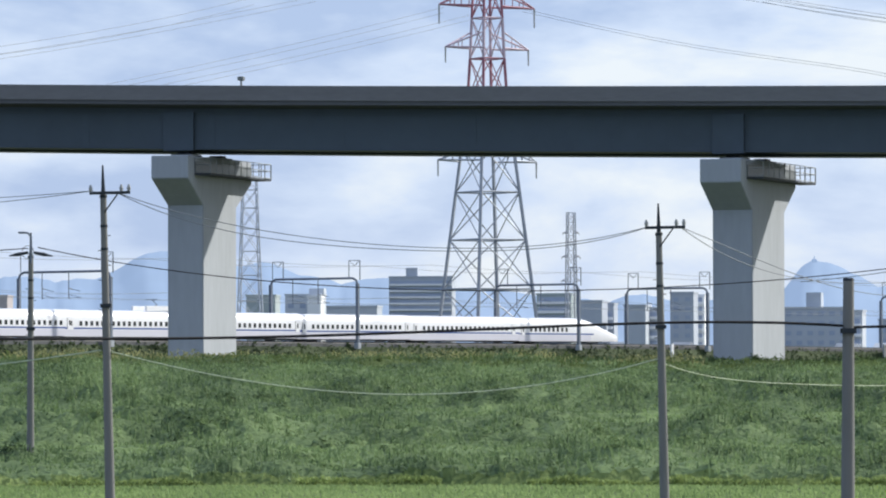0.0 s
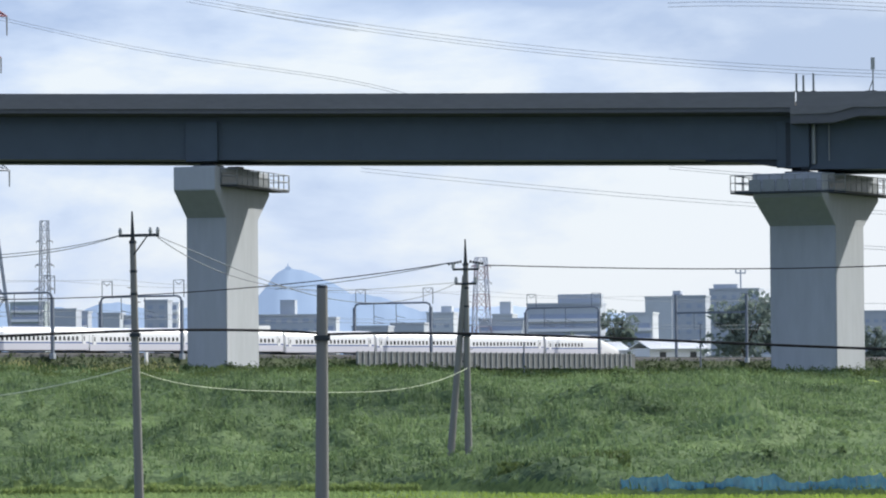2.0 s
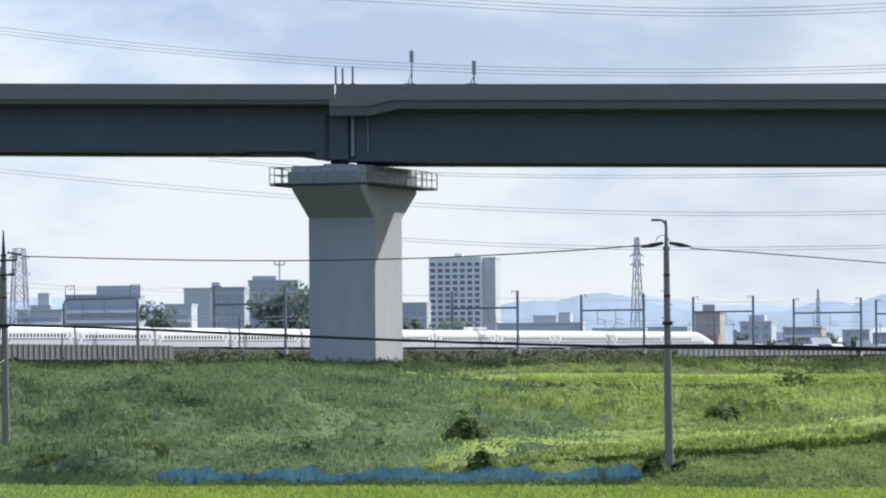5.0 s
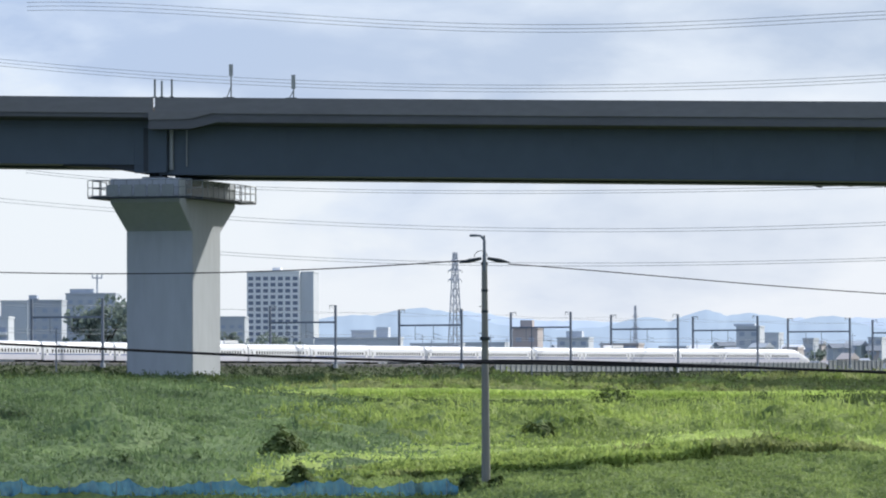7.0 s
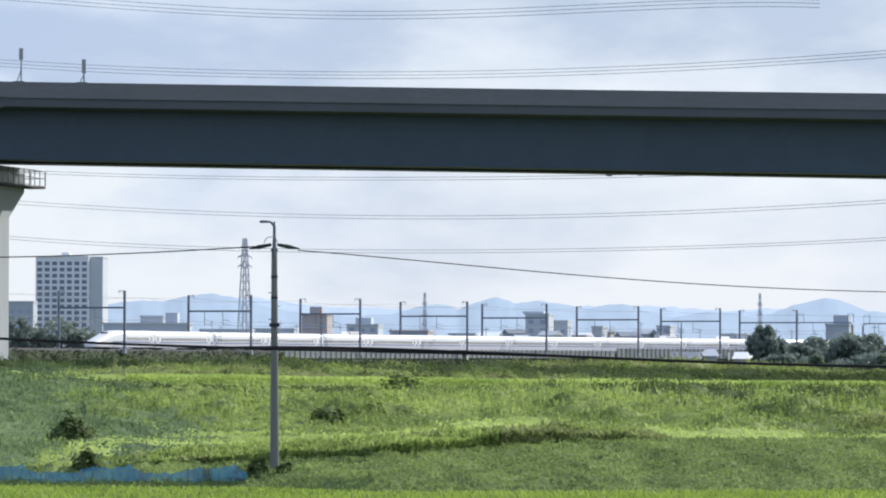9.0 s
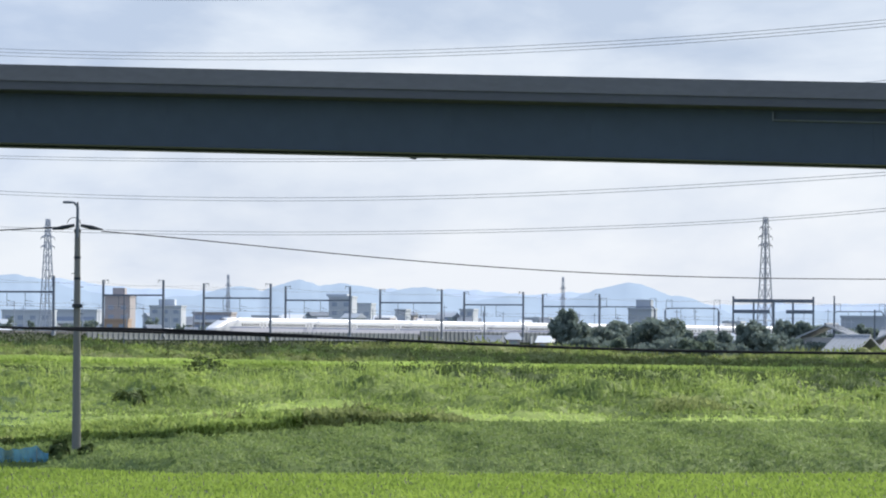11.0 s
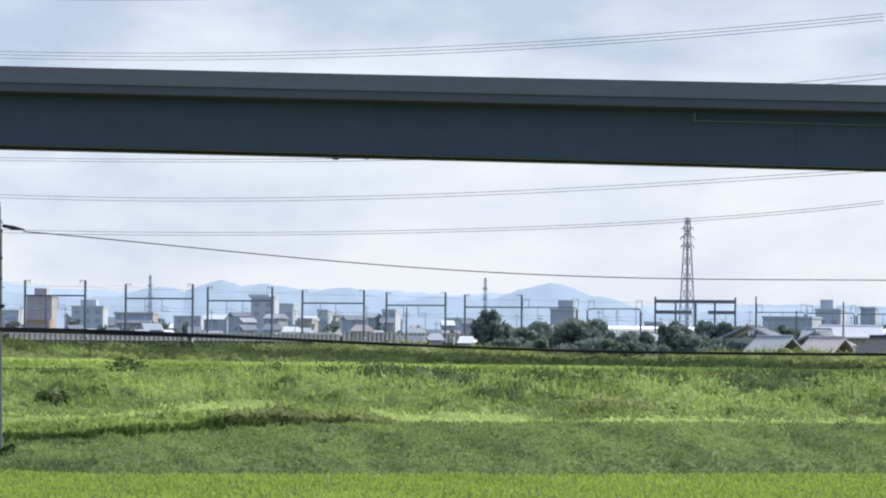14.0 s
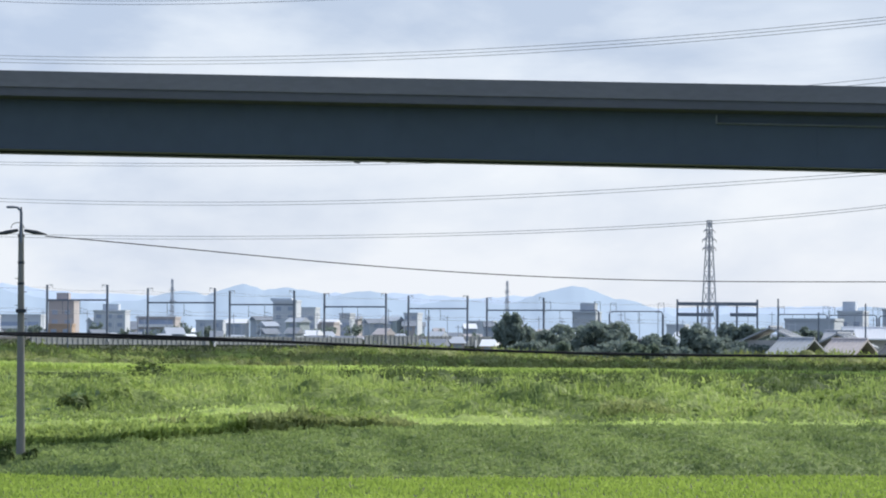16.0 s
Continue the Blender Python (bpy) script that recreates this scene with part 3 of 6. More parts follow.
# ---- poles along the field ----
def build_pole(b, d, el_top, kind, lean=0.0, arm_drop=0.9):
    ground = land(b, d)
    tall = height(el_top, d) - ground
    p = thing("utility_pole", pose(*site(b, d, ground - 0.4), 0, lean, -b * 0.0573), "weathered grey concrete utility pole in tall grass", "utility pole", group="utility poles")
    tall += 0.4
    if kind == "stub":
        part("shaft", rods(((0, 0, 0), (0, 0, tall - 0.06), 0.15, 0.108), n=28), M["pole"], p)
        part("top_cap", rods(((0, 0, tall - 0.06), (0, 0, tall), 0.114, 0.10), n=14), M["dark"], p)
        part("cable_clamp", boxes(((-0.16, -0.16, tall - 1.10), (0.16, 0.0, tall - 1.0))), M["dark"], p)
        return p, tall
    part("shaft", rods(((0, 0, 0), (0, 0, tall - 0.9), 0.155, 0.095), n=28), M["pole"], p)
    part("top_spike", rods(((0, 0, tall - 0.9), (0, 0, tall), 0.07, 0.025), n=8), M["dark"], p, "dark pole-top lightning wire bracket")
    for z in (tall - 1.0, tall - 1.9, tall - 2.6):
        part("band", rods(((0, 0, z), (0, 0, z + 0.08), 0.115), n=12), M["dark"], p)
    if kind == "cross":
        part("cross_arm", boxes(((-0.42, -0.17, tall - arm_drop - 0.05), (0.82, -0.09, tall - arm_drop + 0.04))), M["dark"], p)
        part("arm_brace", rods(((0.45, -0.12, tall - arm_drop - 0.03), (0.02, -0.1, tall - arm_drop - 0.6), 0.025)), M["dark"], p)
        for x in (-0.38, 0.55, 0.78):
            part("insulator", rods(((x, -0.13, tall - arm_drop + 0.04), (x, -0.13, tall - arm_drop + 0.13), 0.045, 0.06), ((x, -0.13, tall - arm_drop + 0.13), (x, -0.13, tall - arm_drop + 0.24), 0.065, 0.03), n=8), M["insul"], p)
    if kind == "strain":
        for z, w in ((tall - 1.15, 0.5), (tall - 1.7, 0.4)):
            part("cross_arm", boxes(((-w, -0.16, z - 0.04), (w, -0.09, z + 0.04))), M["dark"], p)
            for x in (-w + 0.03, w - 0.03):
                part("insulator", rods(((x, -0.12, z + 0.04), (x, -0.12, z + 0.26), 0.07, 0.05), n=8), M["insul"], p)
        for sgn in (-1, 1):
            bm = bmesh.new()
            for k in range(5):
                rod(bm, (sgn * (0.15 + 0.11 * k), -0.12, tall - 0.85 - 0.02 * k), (sgn * (0.24 + 0.11 * k), -0.12, tall - 0.87 - 0.02 * k), 0.065, 0.04)
            part("strain_insulator", bm, M["dark"], p)
    if kind == "lamp":
        bm = rods(((0, -0.1, tall - 1.2), (0, -0.1, tall - 0.16), 0.05), ((0, -0.1, tall - 0.16), (-0.12, -0.1, tall - 0.02), 0.045), ((-0.12, -0.1, tall - 0.02), (-0.36, -0.1, tall), 0.04))
        part("lamp_arm", bm, M["mast"], p)
        part("lamp_head", boxes(((-0.50, -0.2, tall - 0.05), (-0.22, 0.0, tall + 0.03)), bevel=0.02), M["mast"], p, "small street lamp head")
        for sgn in (-1, 1):
            bm = rods(((sgn * 0.1, -0.12, tall - 0.78), (sgn * 0.5, -0.12, tall - 0.86), 0.05, 0.075), ((sgn * 0.5, -0.12, tall - 0.86), (sgn * 0.85, -0.12, tall - 0.92), 0.075, 0.02), n=8)
            part("strain_insulator", bm, M["dark"], p)
        hoop = [(-0.12 - 0.22 * math.cos(u), -0.12, tall - 0.72 + 0.2 * math.sin(u)) for u in np.linspace(0, math.pi, 7)]
        part("jumper", rods(*[(q, r, 0.012) for q, r in zip(hoop, hoop[1:])], n=4), M["cable"], p)
    part("cable_clamp", boxes(((-0.17, -0.17, tall * 0.60), (0.17, -0.02, tall * 0.60 + 0.12))), M["dark"], p)
    bolt = None
    for k in range(int((tall - 4) / 0.45)):
        m = pose(-0.1 if k % 2 else 0.1, -0.02, 2.4 + 0.45 * k)
        if bolt is None:
            bolt = part("step_bolt", rods(((-0.1, 0, 0), (0.1, 0, 0), 0.012), n=4), M["dark"], p)
            bolt.matrix_local = m
        else:
            share(bolt, p, m)
    return p, tall


pole_A = build_pole(-73.4, 138, 44.6, "cross", lean=-1.2, arm_drop=0.85)
pole_B = build_pole(48.9, 140, 35.8, "cross", lean=-1.0, arm_drop=0.75)
pole_D = build_pole(-91.0, 177, 29.7, "lamp", lean=0.2)
pole_C = build_pole(121.6, 172, 29.0, "strain", lean=-0.4)
pole_E = build_pole(267.7, 152, 30.1, "lamp", lean=-0.2)
pole_N = build_pole(88.9, 90, 19.1, "stub", lean=0.5)
# raking strut beside the strain pole
strut = thing("pole_strut", pose(*site(117.0, 172, land(117.0, 172) - 0.4)), "raking concrete strut propping a utility pole", "pole strut")
top = site(121.1, 172, height(21.0, 172)) - Vector(strut.matrix_basis.translation)
part("shaft", rods(((0, 0, 0), (top.x, top.y, top.z), 0.15, 0.10), n=12), M["pole"], strut)


# ---- wires ----
def wire(name, stations, r, mat, label, steps=40):
    """A hanging wire through stations of bearing, distance and elevation (smooth between them)."""
    st = np.array(stations, float)
    q = np.linspace(0, 1, steps)
    u = (st[:, 0] - st[0, 0]) / (st[-1, 0] - st[0, 0])
    deg = min(len(st) - 1, 4)
    d = np.interp(q, u, st[:, 1])
    el = np.polyval(np.polyfit(u, st[:, 2], deg), q)
    b = st[0, 0] + q * (st[-1, 0] - st[0, 0])
    cu = bpy.data.curves.new(name, "CURVE")
    cu.dimensions, cu.bevel_depth, cu.bevel_resolution = "3D", r, 1
    sp = cu.splines.new("POLY")
    sp.points.add(steps - 1)
    for k in range(steps):
        sp.points[k].co = (*site(b[k], d[k], height(el[k], d[k])), 1)
    cu.materials.append(mat)
    return tagged(new(name, cu), label, "cable")


# ---- railway: metres along the line, bearing, distance ----
R_S = np.array([-402, -127, -77, -27, 0, 112, 165, 255, 400, 525, 685, 798], float)
R_B = np.array([-330, -90, -35.5, 16.0, 39.5, 127.6, 164.5, 219, 290, 338.6, 401.9, 446.5], float)
R_D = np.array([395, 553, 588, 625, 645, 742, 790, 868, 994, 1100, 1240, 1335], float)
R_X, R_Y = np.polyfit(R_S, R_D * np.sin(R_B / 1000), 4), np.polyfit(R_S, R_D * np.cos(R_B / 1000), 4)


def rail_at(s):
    """Rail-top place, heading along and level direction towards the field, s metres along the line."""
    k = min(max(s, -330.0), 800.0)
    t = Vector((float(np.polyval(np.polyder(R_X), k)), float(np.polyval(np.polyder(R_Y), k)), 0)).normalized()
    p = Vector((float(np.polyval(R_X, k)), float(np.polyval(R_Y, k)), 0)) + t * (s - k)
    p.z = float(np.interp(s, (-400, -127, 0, 165, 355, 800), (8.2, 7.75, 7.35, 6.25, 5.85, 5.75)))
    return p, t, Vector((t.y, -t.x, 0))


R_TABLE = [(s, math.atan2(*rail_at(s)[0].xy) * 1000) for s in np.arange(-400, 1300, 5.0)]


def rail_s(b):
    return float(np.interp(b, [q[1] for q in R_TABLE], [q[0] for q in R_TABLE]))


def rail_frame(s, across=0.0, up=0.0):
    """x along the line, y to the far side, z up."""
    p, t, n = rail_at(s)
    q = p + n * across
    return Matrix(((t.x, -n.x, 0, q.x), (t.y, -n.y, 0, q.y), (0, 0, 1, q.z + up), (0, 0, 0, 1)))


def build_line():
    at = [rail_at(s) for s in np.arange(-470, 1300, 10.0)]
    pts, off = [a[0] for a in at], [a[2] for a in at]
    bank = mesh_object("railway_embankment", sweep(pts, off, [(-7.2, -0.75), (6.6, -0.75), (7.6, -2.7), (11, -4.6), (15, -9), (-15, -9)]), M["scrub"])
    tagged(bank, "grassed railway embankment behind the viaduct", "embankment", kind="structure")
    bed = thing("railway_track", pose(0, 0, 0), "double ballasted railway track", "railway track", kind="structure")
    part("ballast_bed", sweep(pts, off, [(-6.2, -0.75), (-5.4, -0.2), (5.4, -0.2), (6.2, -0.75)]), M["ballast"], bed)
    for a in (-2.85, -1.42, 1.42, 2.85):
        part("rail", sweep(pts, off, [(a - 0.035, -0.2), (a + 0.035, -0.2), (a + 0.035, 0), (a - 0.035, 0)]), M["dark"], bed)
    # low concrete kerb wall on the field side
    part("side_kerb", sweep(pts, off, [(6.3, -1.5), (6.5, -1.5), (6.5, -0.3), (6.3, -0.3)]), M["kerb"], bed, "low grey trackside kerb wall")


build_line()


def wall_run(name, s0, s1, across, up, tall, pitch, label, skin="wall"):
    """A trackside wall of ribbed panels between posts."""
    w = thing(name, rail_frame((s0 + s1) / 2), label, "barrier wall")
    back = w.matrix_basis.inverted()
    first = post = None
    n = int((s1 - s0) / pitch)
    for k in range(n):
        m = back @ rail_frame(s0 + k * pitch, across, up)
        if first is None:
            bm = boxes(((0.12, -0.02, 0), (pitch - 0.02, 0.08, tall)))
            for z in (0.12, tall - 0.3):
                box(bm, (0.12, -0.1, z), (pitch - 0.02, -0.02, z + 0.16))
            first = part("panel", bm, M[skin], w)
            first.matrix_local = m
            post = part("post", boxes(((-0.13, -0.2, 0), (0.13, 0.12, tall + 0.08)), bevel=0.02), M["wall"], w)
            post.matrix_local = m
        else:
            share(first, w, m)
            share(post, w, m)


wall_run("panel_wall", rail_s(88), rail_s(151), 7.6, -2.15, 2.5, 1.6, "ribbed grey precast panel wall beside the railway", "panel")
wall_run("noise_wall", rail_s(263), rail_s(303.5), 7.2, -1.7, 1.5, 2.5, "low grey trackside noise barrier")
wall_run("noise_wall", rail_s(304), rail_s(337), 7.2, -1.6, 1.9, 2.5, "grey trackside noise barrier")
wall_run("noise_wall", rail_s(337.5), rail_s(384), 7.2, -1.6, 2.5, 2.5, "taller grey trackside noise barrier")


def portal(b, style):
    """A catenary portal over both tracks: two masts, beam, hangers and registration arms."""
    s = rail_s(b)
    g = thing("catenary_portal", rail_frame(s, 0, -0.7), "grey steel catenary portal over the railway tracks", "catenary portal", group="catenary portals")
    half = 7.2 if b < 290 else 8.4
    top, beam = (11.9, 8.6) if style == "H" else (10.6, 8.9)
    for y in (-half, half):
        tall = top if style == "H" else (beam - 0.7)
        part("mast", boxes(((-0.2, y - 0.2, 0), (0.2, y + 0.2, tall)), bevel=0.02), M["mast"], g)
        part("mast_base", boxes(((-0.35, y - 0.35, -0.3), (0.35, y + 0.35, 0.5)), bevel=0.04), M["concrete"], g)
    if style == "H":
        bm = boxes(((-0.1, -half, beam - 0.18), (0.1, half, beam + 0.18)))
        part("beam", bm, M["mast"], g)
        for y, sg in ((-half, 1), (half, -1)):
            part("feeder_arm", rods(((0, y, top - 0.05), (0, y + sg * 1.3, top), 0.06), ((0, y, top - 0.8), (0, y + sg * 1.2, top - 0.02), 0.03)), M["mast"], g)
            part("insulator", rods(((0, y + sg * 1.25, top), (0, y + sg * 1.25, top - 0.75), 0.07, 0.05)), M["insul"], g)
    else:
        arc = [(0, -half, beam - 0.8), (0, -half + 0.25, beam - 0.25), (0, -half + 0.8, beam), (0, half - 0.8, beam), (0, half - 0.25, beam - 0.25), (0, half, beam - 0.8)]
        part("beam", rods(*[(p, q, 0.15) for p, q in zip(arc, arc[1:])], n=8), M["mast"], g)
        for y in (-half + 0.5, half - 1.2):
            part("feeder_frame", rods(((0, y - 0.9, beam - 0.2), (0, y - 0.9, top + 0.6), 0.07), ((0, y + 0.9, beam), (0, y + 0.9, top + 0.6), 0.06), ((0, y - 0.9, top + 0.6), (0, y + 0.9, top + 0.6), 0.05),
                 ((0, y - 0.7, top + 0.5), (0, y, top - 0.1), 0.04), ((0, y + 0.7, top + 0.5), (0, y, top - 0.1), 0.04)), M["mast"], g)
    for y in (-2.1, 2.1):
        part("drop_arm", rods(((0, y + 1.4, beam), (0, y + 1.4, 5.6), 0.06), ((0, y + 1.4, 6.9), (0, y - 0.4, 6.5), 0.04), ((0, y + 1.4, 5.7), (0, y - 0.6, 5.75), 0.035), ((0, y + 1.4, 6.1), (0, y - 0.2, 5.8), 0.03)), M["mast"], g)
        part("insulator", rods(((0, y + 1.35, 6.88), (0, y + 0.8, 6.75), 0.07)), M["insul"], g)
    return g


PORTALS_ROUND = (-83.5, -28.5, 20.8, 49.5, 105, 142.5, 389, 403.3, 440, 451, 462)
PORTALS_SQUARE = (175.4, 227.3, 255.5, 279.9, 302.8, 320.6, 341.2, 359.5, 376.6)
for b in PORTALS_ROUND:
    portal(b, "round")
for b in PORTALS_SQUARE:
    portal(b, "H")
# contact and feeder wires along the line
for across, up, r in ((2.1, 5.0, 0.02), (2.1, 6.0, 0.02), (-2.1, 5.0, 0.02), (-2.1, 6.0, 0.02), (4.9, 10.3, 0.025), (-4.9, 10.3, 0.025)):
    cu = bpy.data.curves.new("catenary_wire", "CURVE")
    cu.dimensions, cu.bevel_depth, cu.bevel_resolution = "3D", r, 1
    sp = cu.splines.new("POLY")
    ss = np.arange(-300, 1100, 12.5)
    sp.points.add(len(ss) - 1)
    for k, s in enumerate(ss):
        p, t, n = rail_at(float(s))
        sp.points[k].co = (*(p + n * across + Vector((0, 0, up - (0.5 if up > 5.5 else 0.0) * math.sin(math.pi * (k % 4) / 4)))), 1)
    cu.materials.append(M["wire"])
    tagged(new("catenary_wire", cu), "thin overhead railway wire along the line", "overhead wire", group="catenary wires")


# thin standing posts along the line
for b, d, el in ((277.9, 820, 11.0), (183.0, 600, 0), (134, 560, 6.0), (357.5, 760, 7.8), (434.6, 520, 10.6), (443.5, 540, 7.6), (453.8, 560, 9.6), (173.0, 640, 9.5)):
    if not el:
        continue
    p = thing("slim_post", pose(*site(b, d, 0.1)), "slim dark post beside the railway", "post", group="trackside posts")
    part("shaft", rods(((0, 0, 0), (0, 0, height(el, d) - 0.1), 0.13, 0.09), n=8), M["mast"], p)
    part("cap", rods(((0, 0, height(el, d) - 0.1), (0, 0, height(el, d) - 0.02), 0.11, 0.06), n=8), M["dark"], p)
for b, s_up in ((41.0, 0), (303.5, 0), (362.0, 0)):
    s = rail_s(b)
    p = thing("marker_post", rail_frame(s, 7.6, -1.9), "short white trackside marker post", "marker post", group="marker posts")
    part("post", boxes(((-0.3, -0.15, 0), (0.3, 0.15, 1.9)), bevel=0.04), M["white"], p)


# ---- train ----
def section(w, roof, sill=0.55, low=0.28):
    """Half outline of the car body, from the skirt up over the roof, as (across, up)."""
    h = w / 2
    right = [(h * 0.93, low), (h, sill + 0.55), (h, roof - 1.35), (h * 0.97, roof - 0.85), (h * 0.86, roof - 0.38), (h * 0.62, roof - 0.10), (h * 0.3, roof)]
    return right + [(-a, u) for a, u in right[::-1]]


def loft(rings):
    bm = bmesh.new()
    vs = [[bm.verts.new((x, a, u)) for a, u in ring] for x, ring in rings]
    n = len(vs[0])
    for r0, r1 in zip(vs, vs[1:]):
        for k in range(n):
            bm.faces.new((r0[k], r0[(k + 1) % n], r1[(k + 1) % n], r1[k]))
    bm.faces.new(vs[0])
    bm.faces.new(vs[-1][::-1])
    bmesh.ops.recalc_face_normals(bm, faces=bm.faces)
    return bm


def build_car(nose):
    """One car, 24.5 m long, x along it. nose: 0 for a middle car, 1 or -1 for a streamlined end."""
    c = thing("train_car", pose(0, 0, 0), "white high-speed train car with a thin blue band", "train car", group="train cars")
    L = 24.6
    full = section(3.36, 3.55)
    if not nose:
        body = loft([(-L / 2, full), (L / 2, full)])
        x0, x1 = -L / 2, L / 2
    else:
        rings = [(-L / 2, full), (L / 2 - 10.8, full)]
        for f, w, roof in ((9.6, 3.35, 3.50), (8.3, 3.34, 3.34), (7.0, 3.30, 3.05), (5.6, 3.24, 2.62), (4.2, 3.14, 2.18), (2.8, 2.95, 1.80), (1.6, 2.65, 1.48), (0.7, 2.2, 1.20), (0.15, 1.6, 0.98), (-0.1, 0.9, 0.80)):
            k = (roof - 0.28) / (3.55 - 0.28)
            ring = [(a * w / 3.36, 0.28 + (u - 0.28) * k) for a, u in full]
            rings.append((L / 2 - f + 0.4, ring))
        if nose < 0:
            rings = [(-x, r) for x, r in rings[::-1]]
        body = loft(rings)
        x0, x1 = -L / 2, L / 2 - 10.8
    shell = part("body", body, M["white"], c)
    shell.data.shade_smooth()
    shell.data.set_sharp_from_angle(angle=radians(35))
    sg = nose if nose else 1
    for y, q in ((-1.685, -1), (1.685, 1)):
        pane = None
        for x in np.arange(x0 + 3.0, x1 - 2.4, 1.04):
            if pane is None:
                pane = part("window", boxes(((-0.26, -0.012, 1.62), (0.26, 0.012, 2.18))), M["glass"], c)
                pane.matrix_local = pose(sg * x, y, 0)
            else:
                share(pane, c, pose(sg * x, y, 0))
        for x in ((x0 + 1.2, x1 - 1.2) if not nose else (x0 + 1.2,)):
            door = part("door", boxes(((sg * x - 0.42, y - 0.014, 0.75), (sg * x + 0.42, y + 0.014, 2.55)), bevel=0.01), M["white"], c)
            part("door_window", boxes(((sg * x - 0.13, y - 0.024, 1.6), (sg * x + 0.13, y + 0.024, 2.2))), M["glass"], door)
            part("door_gap", boxes(((sg * x - 0.50, y - 0.010, 0.75), (sg * x - 0.43, y + 0.010, 2.5))), M["under"], door)
        xa, xb = (x0, x1 + (4.0 if nose else 0))
        part("blue_band", boxes(((min(sg * xa, sg * xb), y - 0.009, 1.20), (max(sg * xa, sg * xb), y + 0.009, 1.40))), M["blue"], c, "thin blue band under the windows")
    for y in (-1.70, 1.675):
        part("skirt", boxes(((-L / 2 + (7.5 if nose < 0 else 0.1), y, 0.30), (L / 2 - (7.5 if nose > 0 else 0.1), y + 0.025, 1.12))), M["skirt"], c, "pale grey side skirt")
    part("underframe", boxes(((-L / 2 + 0.3, -1.5, 0.12), (L / 2 - (6 if nose > 0 else 0.3), 1.5, 0.42))) if nose >= 0 else boxes(((-L / 2 + 6, -1.5, 0.12), (L / 2 - 0.3, 1.5, 0.42))), M["under"], c)
    for x in (-8.75, 8.75):
        if nose * x > 0:
            x *= 0.72
        bogie = part("bogie", boxes(((x - 1.9, -1.35, 0.18), (x + 1.9, 1.35, 0.62)), bevel=0.06), M["dark"], c)
        for dx in (-1.25, 1.25):
            part("wheelset", rods(((x + dx, -0.8, 0.43), (x + dx, 0.8, 0.43), 0.43), n=14), M["under"], bogie)
    if nose:
        k = sg
        # cab glass wraps the nose above the slope
        part("cab_window", boxes(((k * (L / 2 - 7.0) - 0.8, -0.75, 2.80), (k * (L / 2 - 7.0) + 0.8, 0.75, 3.20)), bevel=0.15), M["glass"], c, "dark cab windscreen")
        for y in (-0.95, 0.95):
            part("headlight", boxes(((k * (L / 2 - 2.9) - 0.5, y - 0.14, 1.42), (k * (L / 2 - 2.9) + 0.5, y + 0.14, 1.66)), bevel=0.05), M["lens"], c)
    else:
        part("gangway", boxes(((L / 2, -1.25, 0.5), (L / 2 + 0.4, 1.25, 3.25)), bevel=0.05), M["under"], c, "grey gangway bellows")
    return c


def add_pantograph(car):
    part("pantograph_cover", boxes(((4.0, -1.2, 3.5), (9.5, -0.95, 4.15)), ((4.0, 0.95, 3.5), (9.5, 1.2, 4.15)), bevel=0.05), M["white"], car, "white pantograph side screens")
    part("pantograph", rods(((6.2, 0, 3.55), (7.6, 0, 4.35), 0.05), ((7.6, 0, 4.35), (6.6, 0, 4.95), 0.04), ((6.6, -0.9, 4.97), (6.6, 0.9, 4.97), 0.05)), M["dark"], car)


CARS = []
lead = build_car(1)
middle = build_car(0)
rear = build_car(-1)
CARS.append(lead)
for k in range(14):
    CARS.append(middle if k == 0 else copy_thing(middle, pose(0, 0, 0)))
CARS.append(rear)
add_pantograph(CARS[4])
add_pantograph(CARS[11])


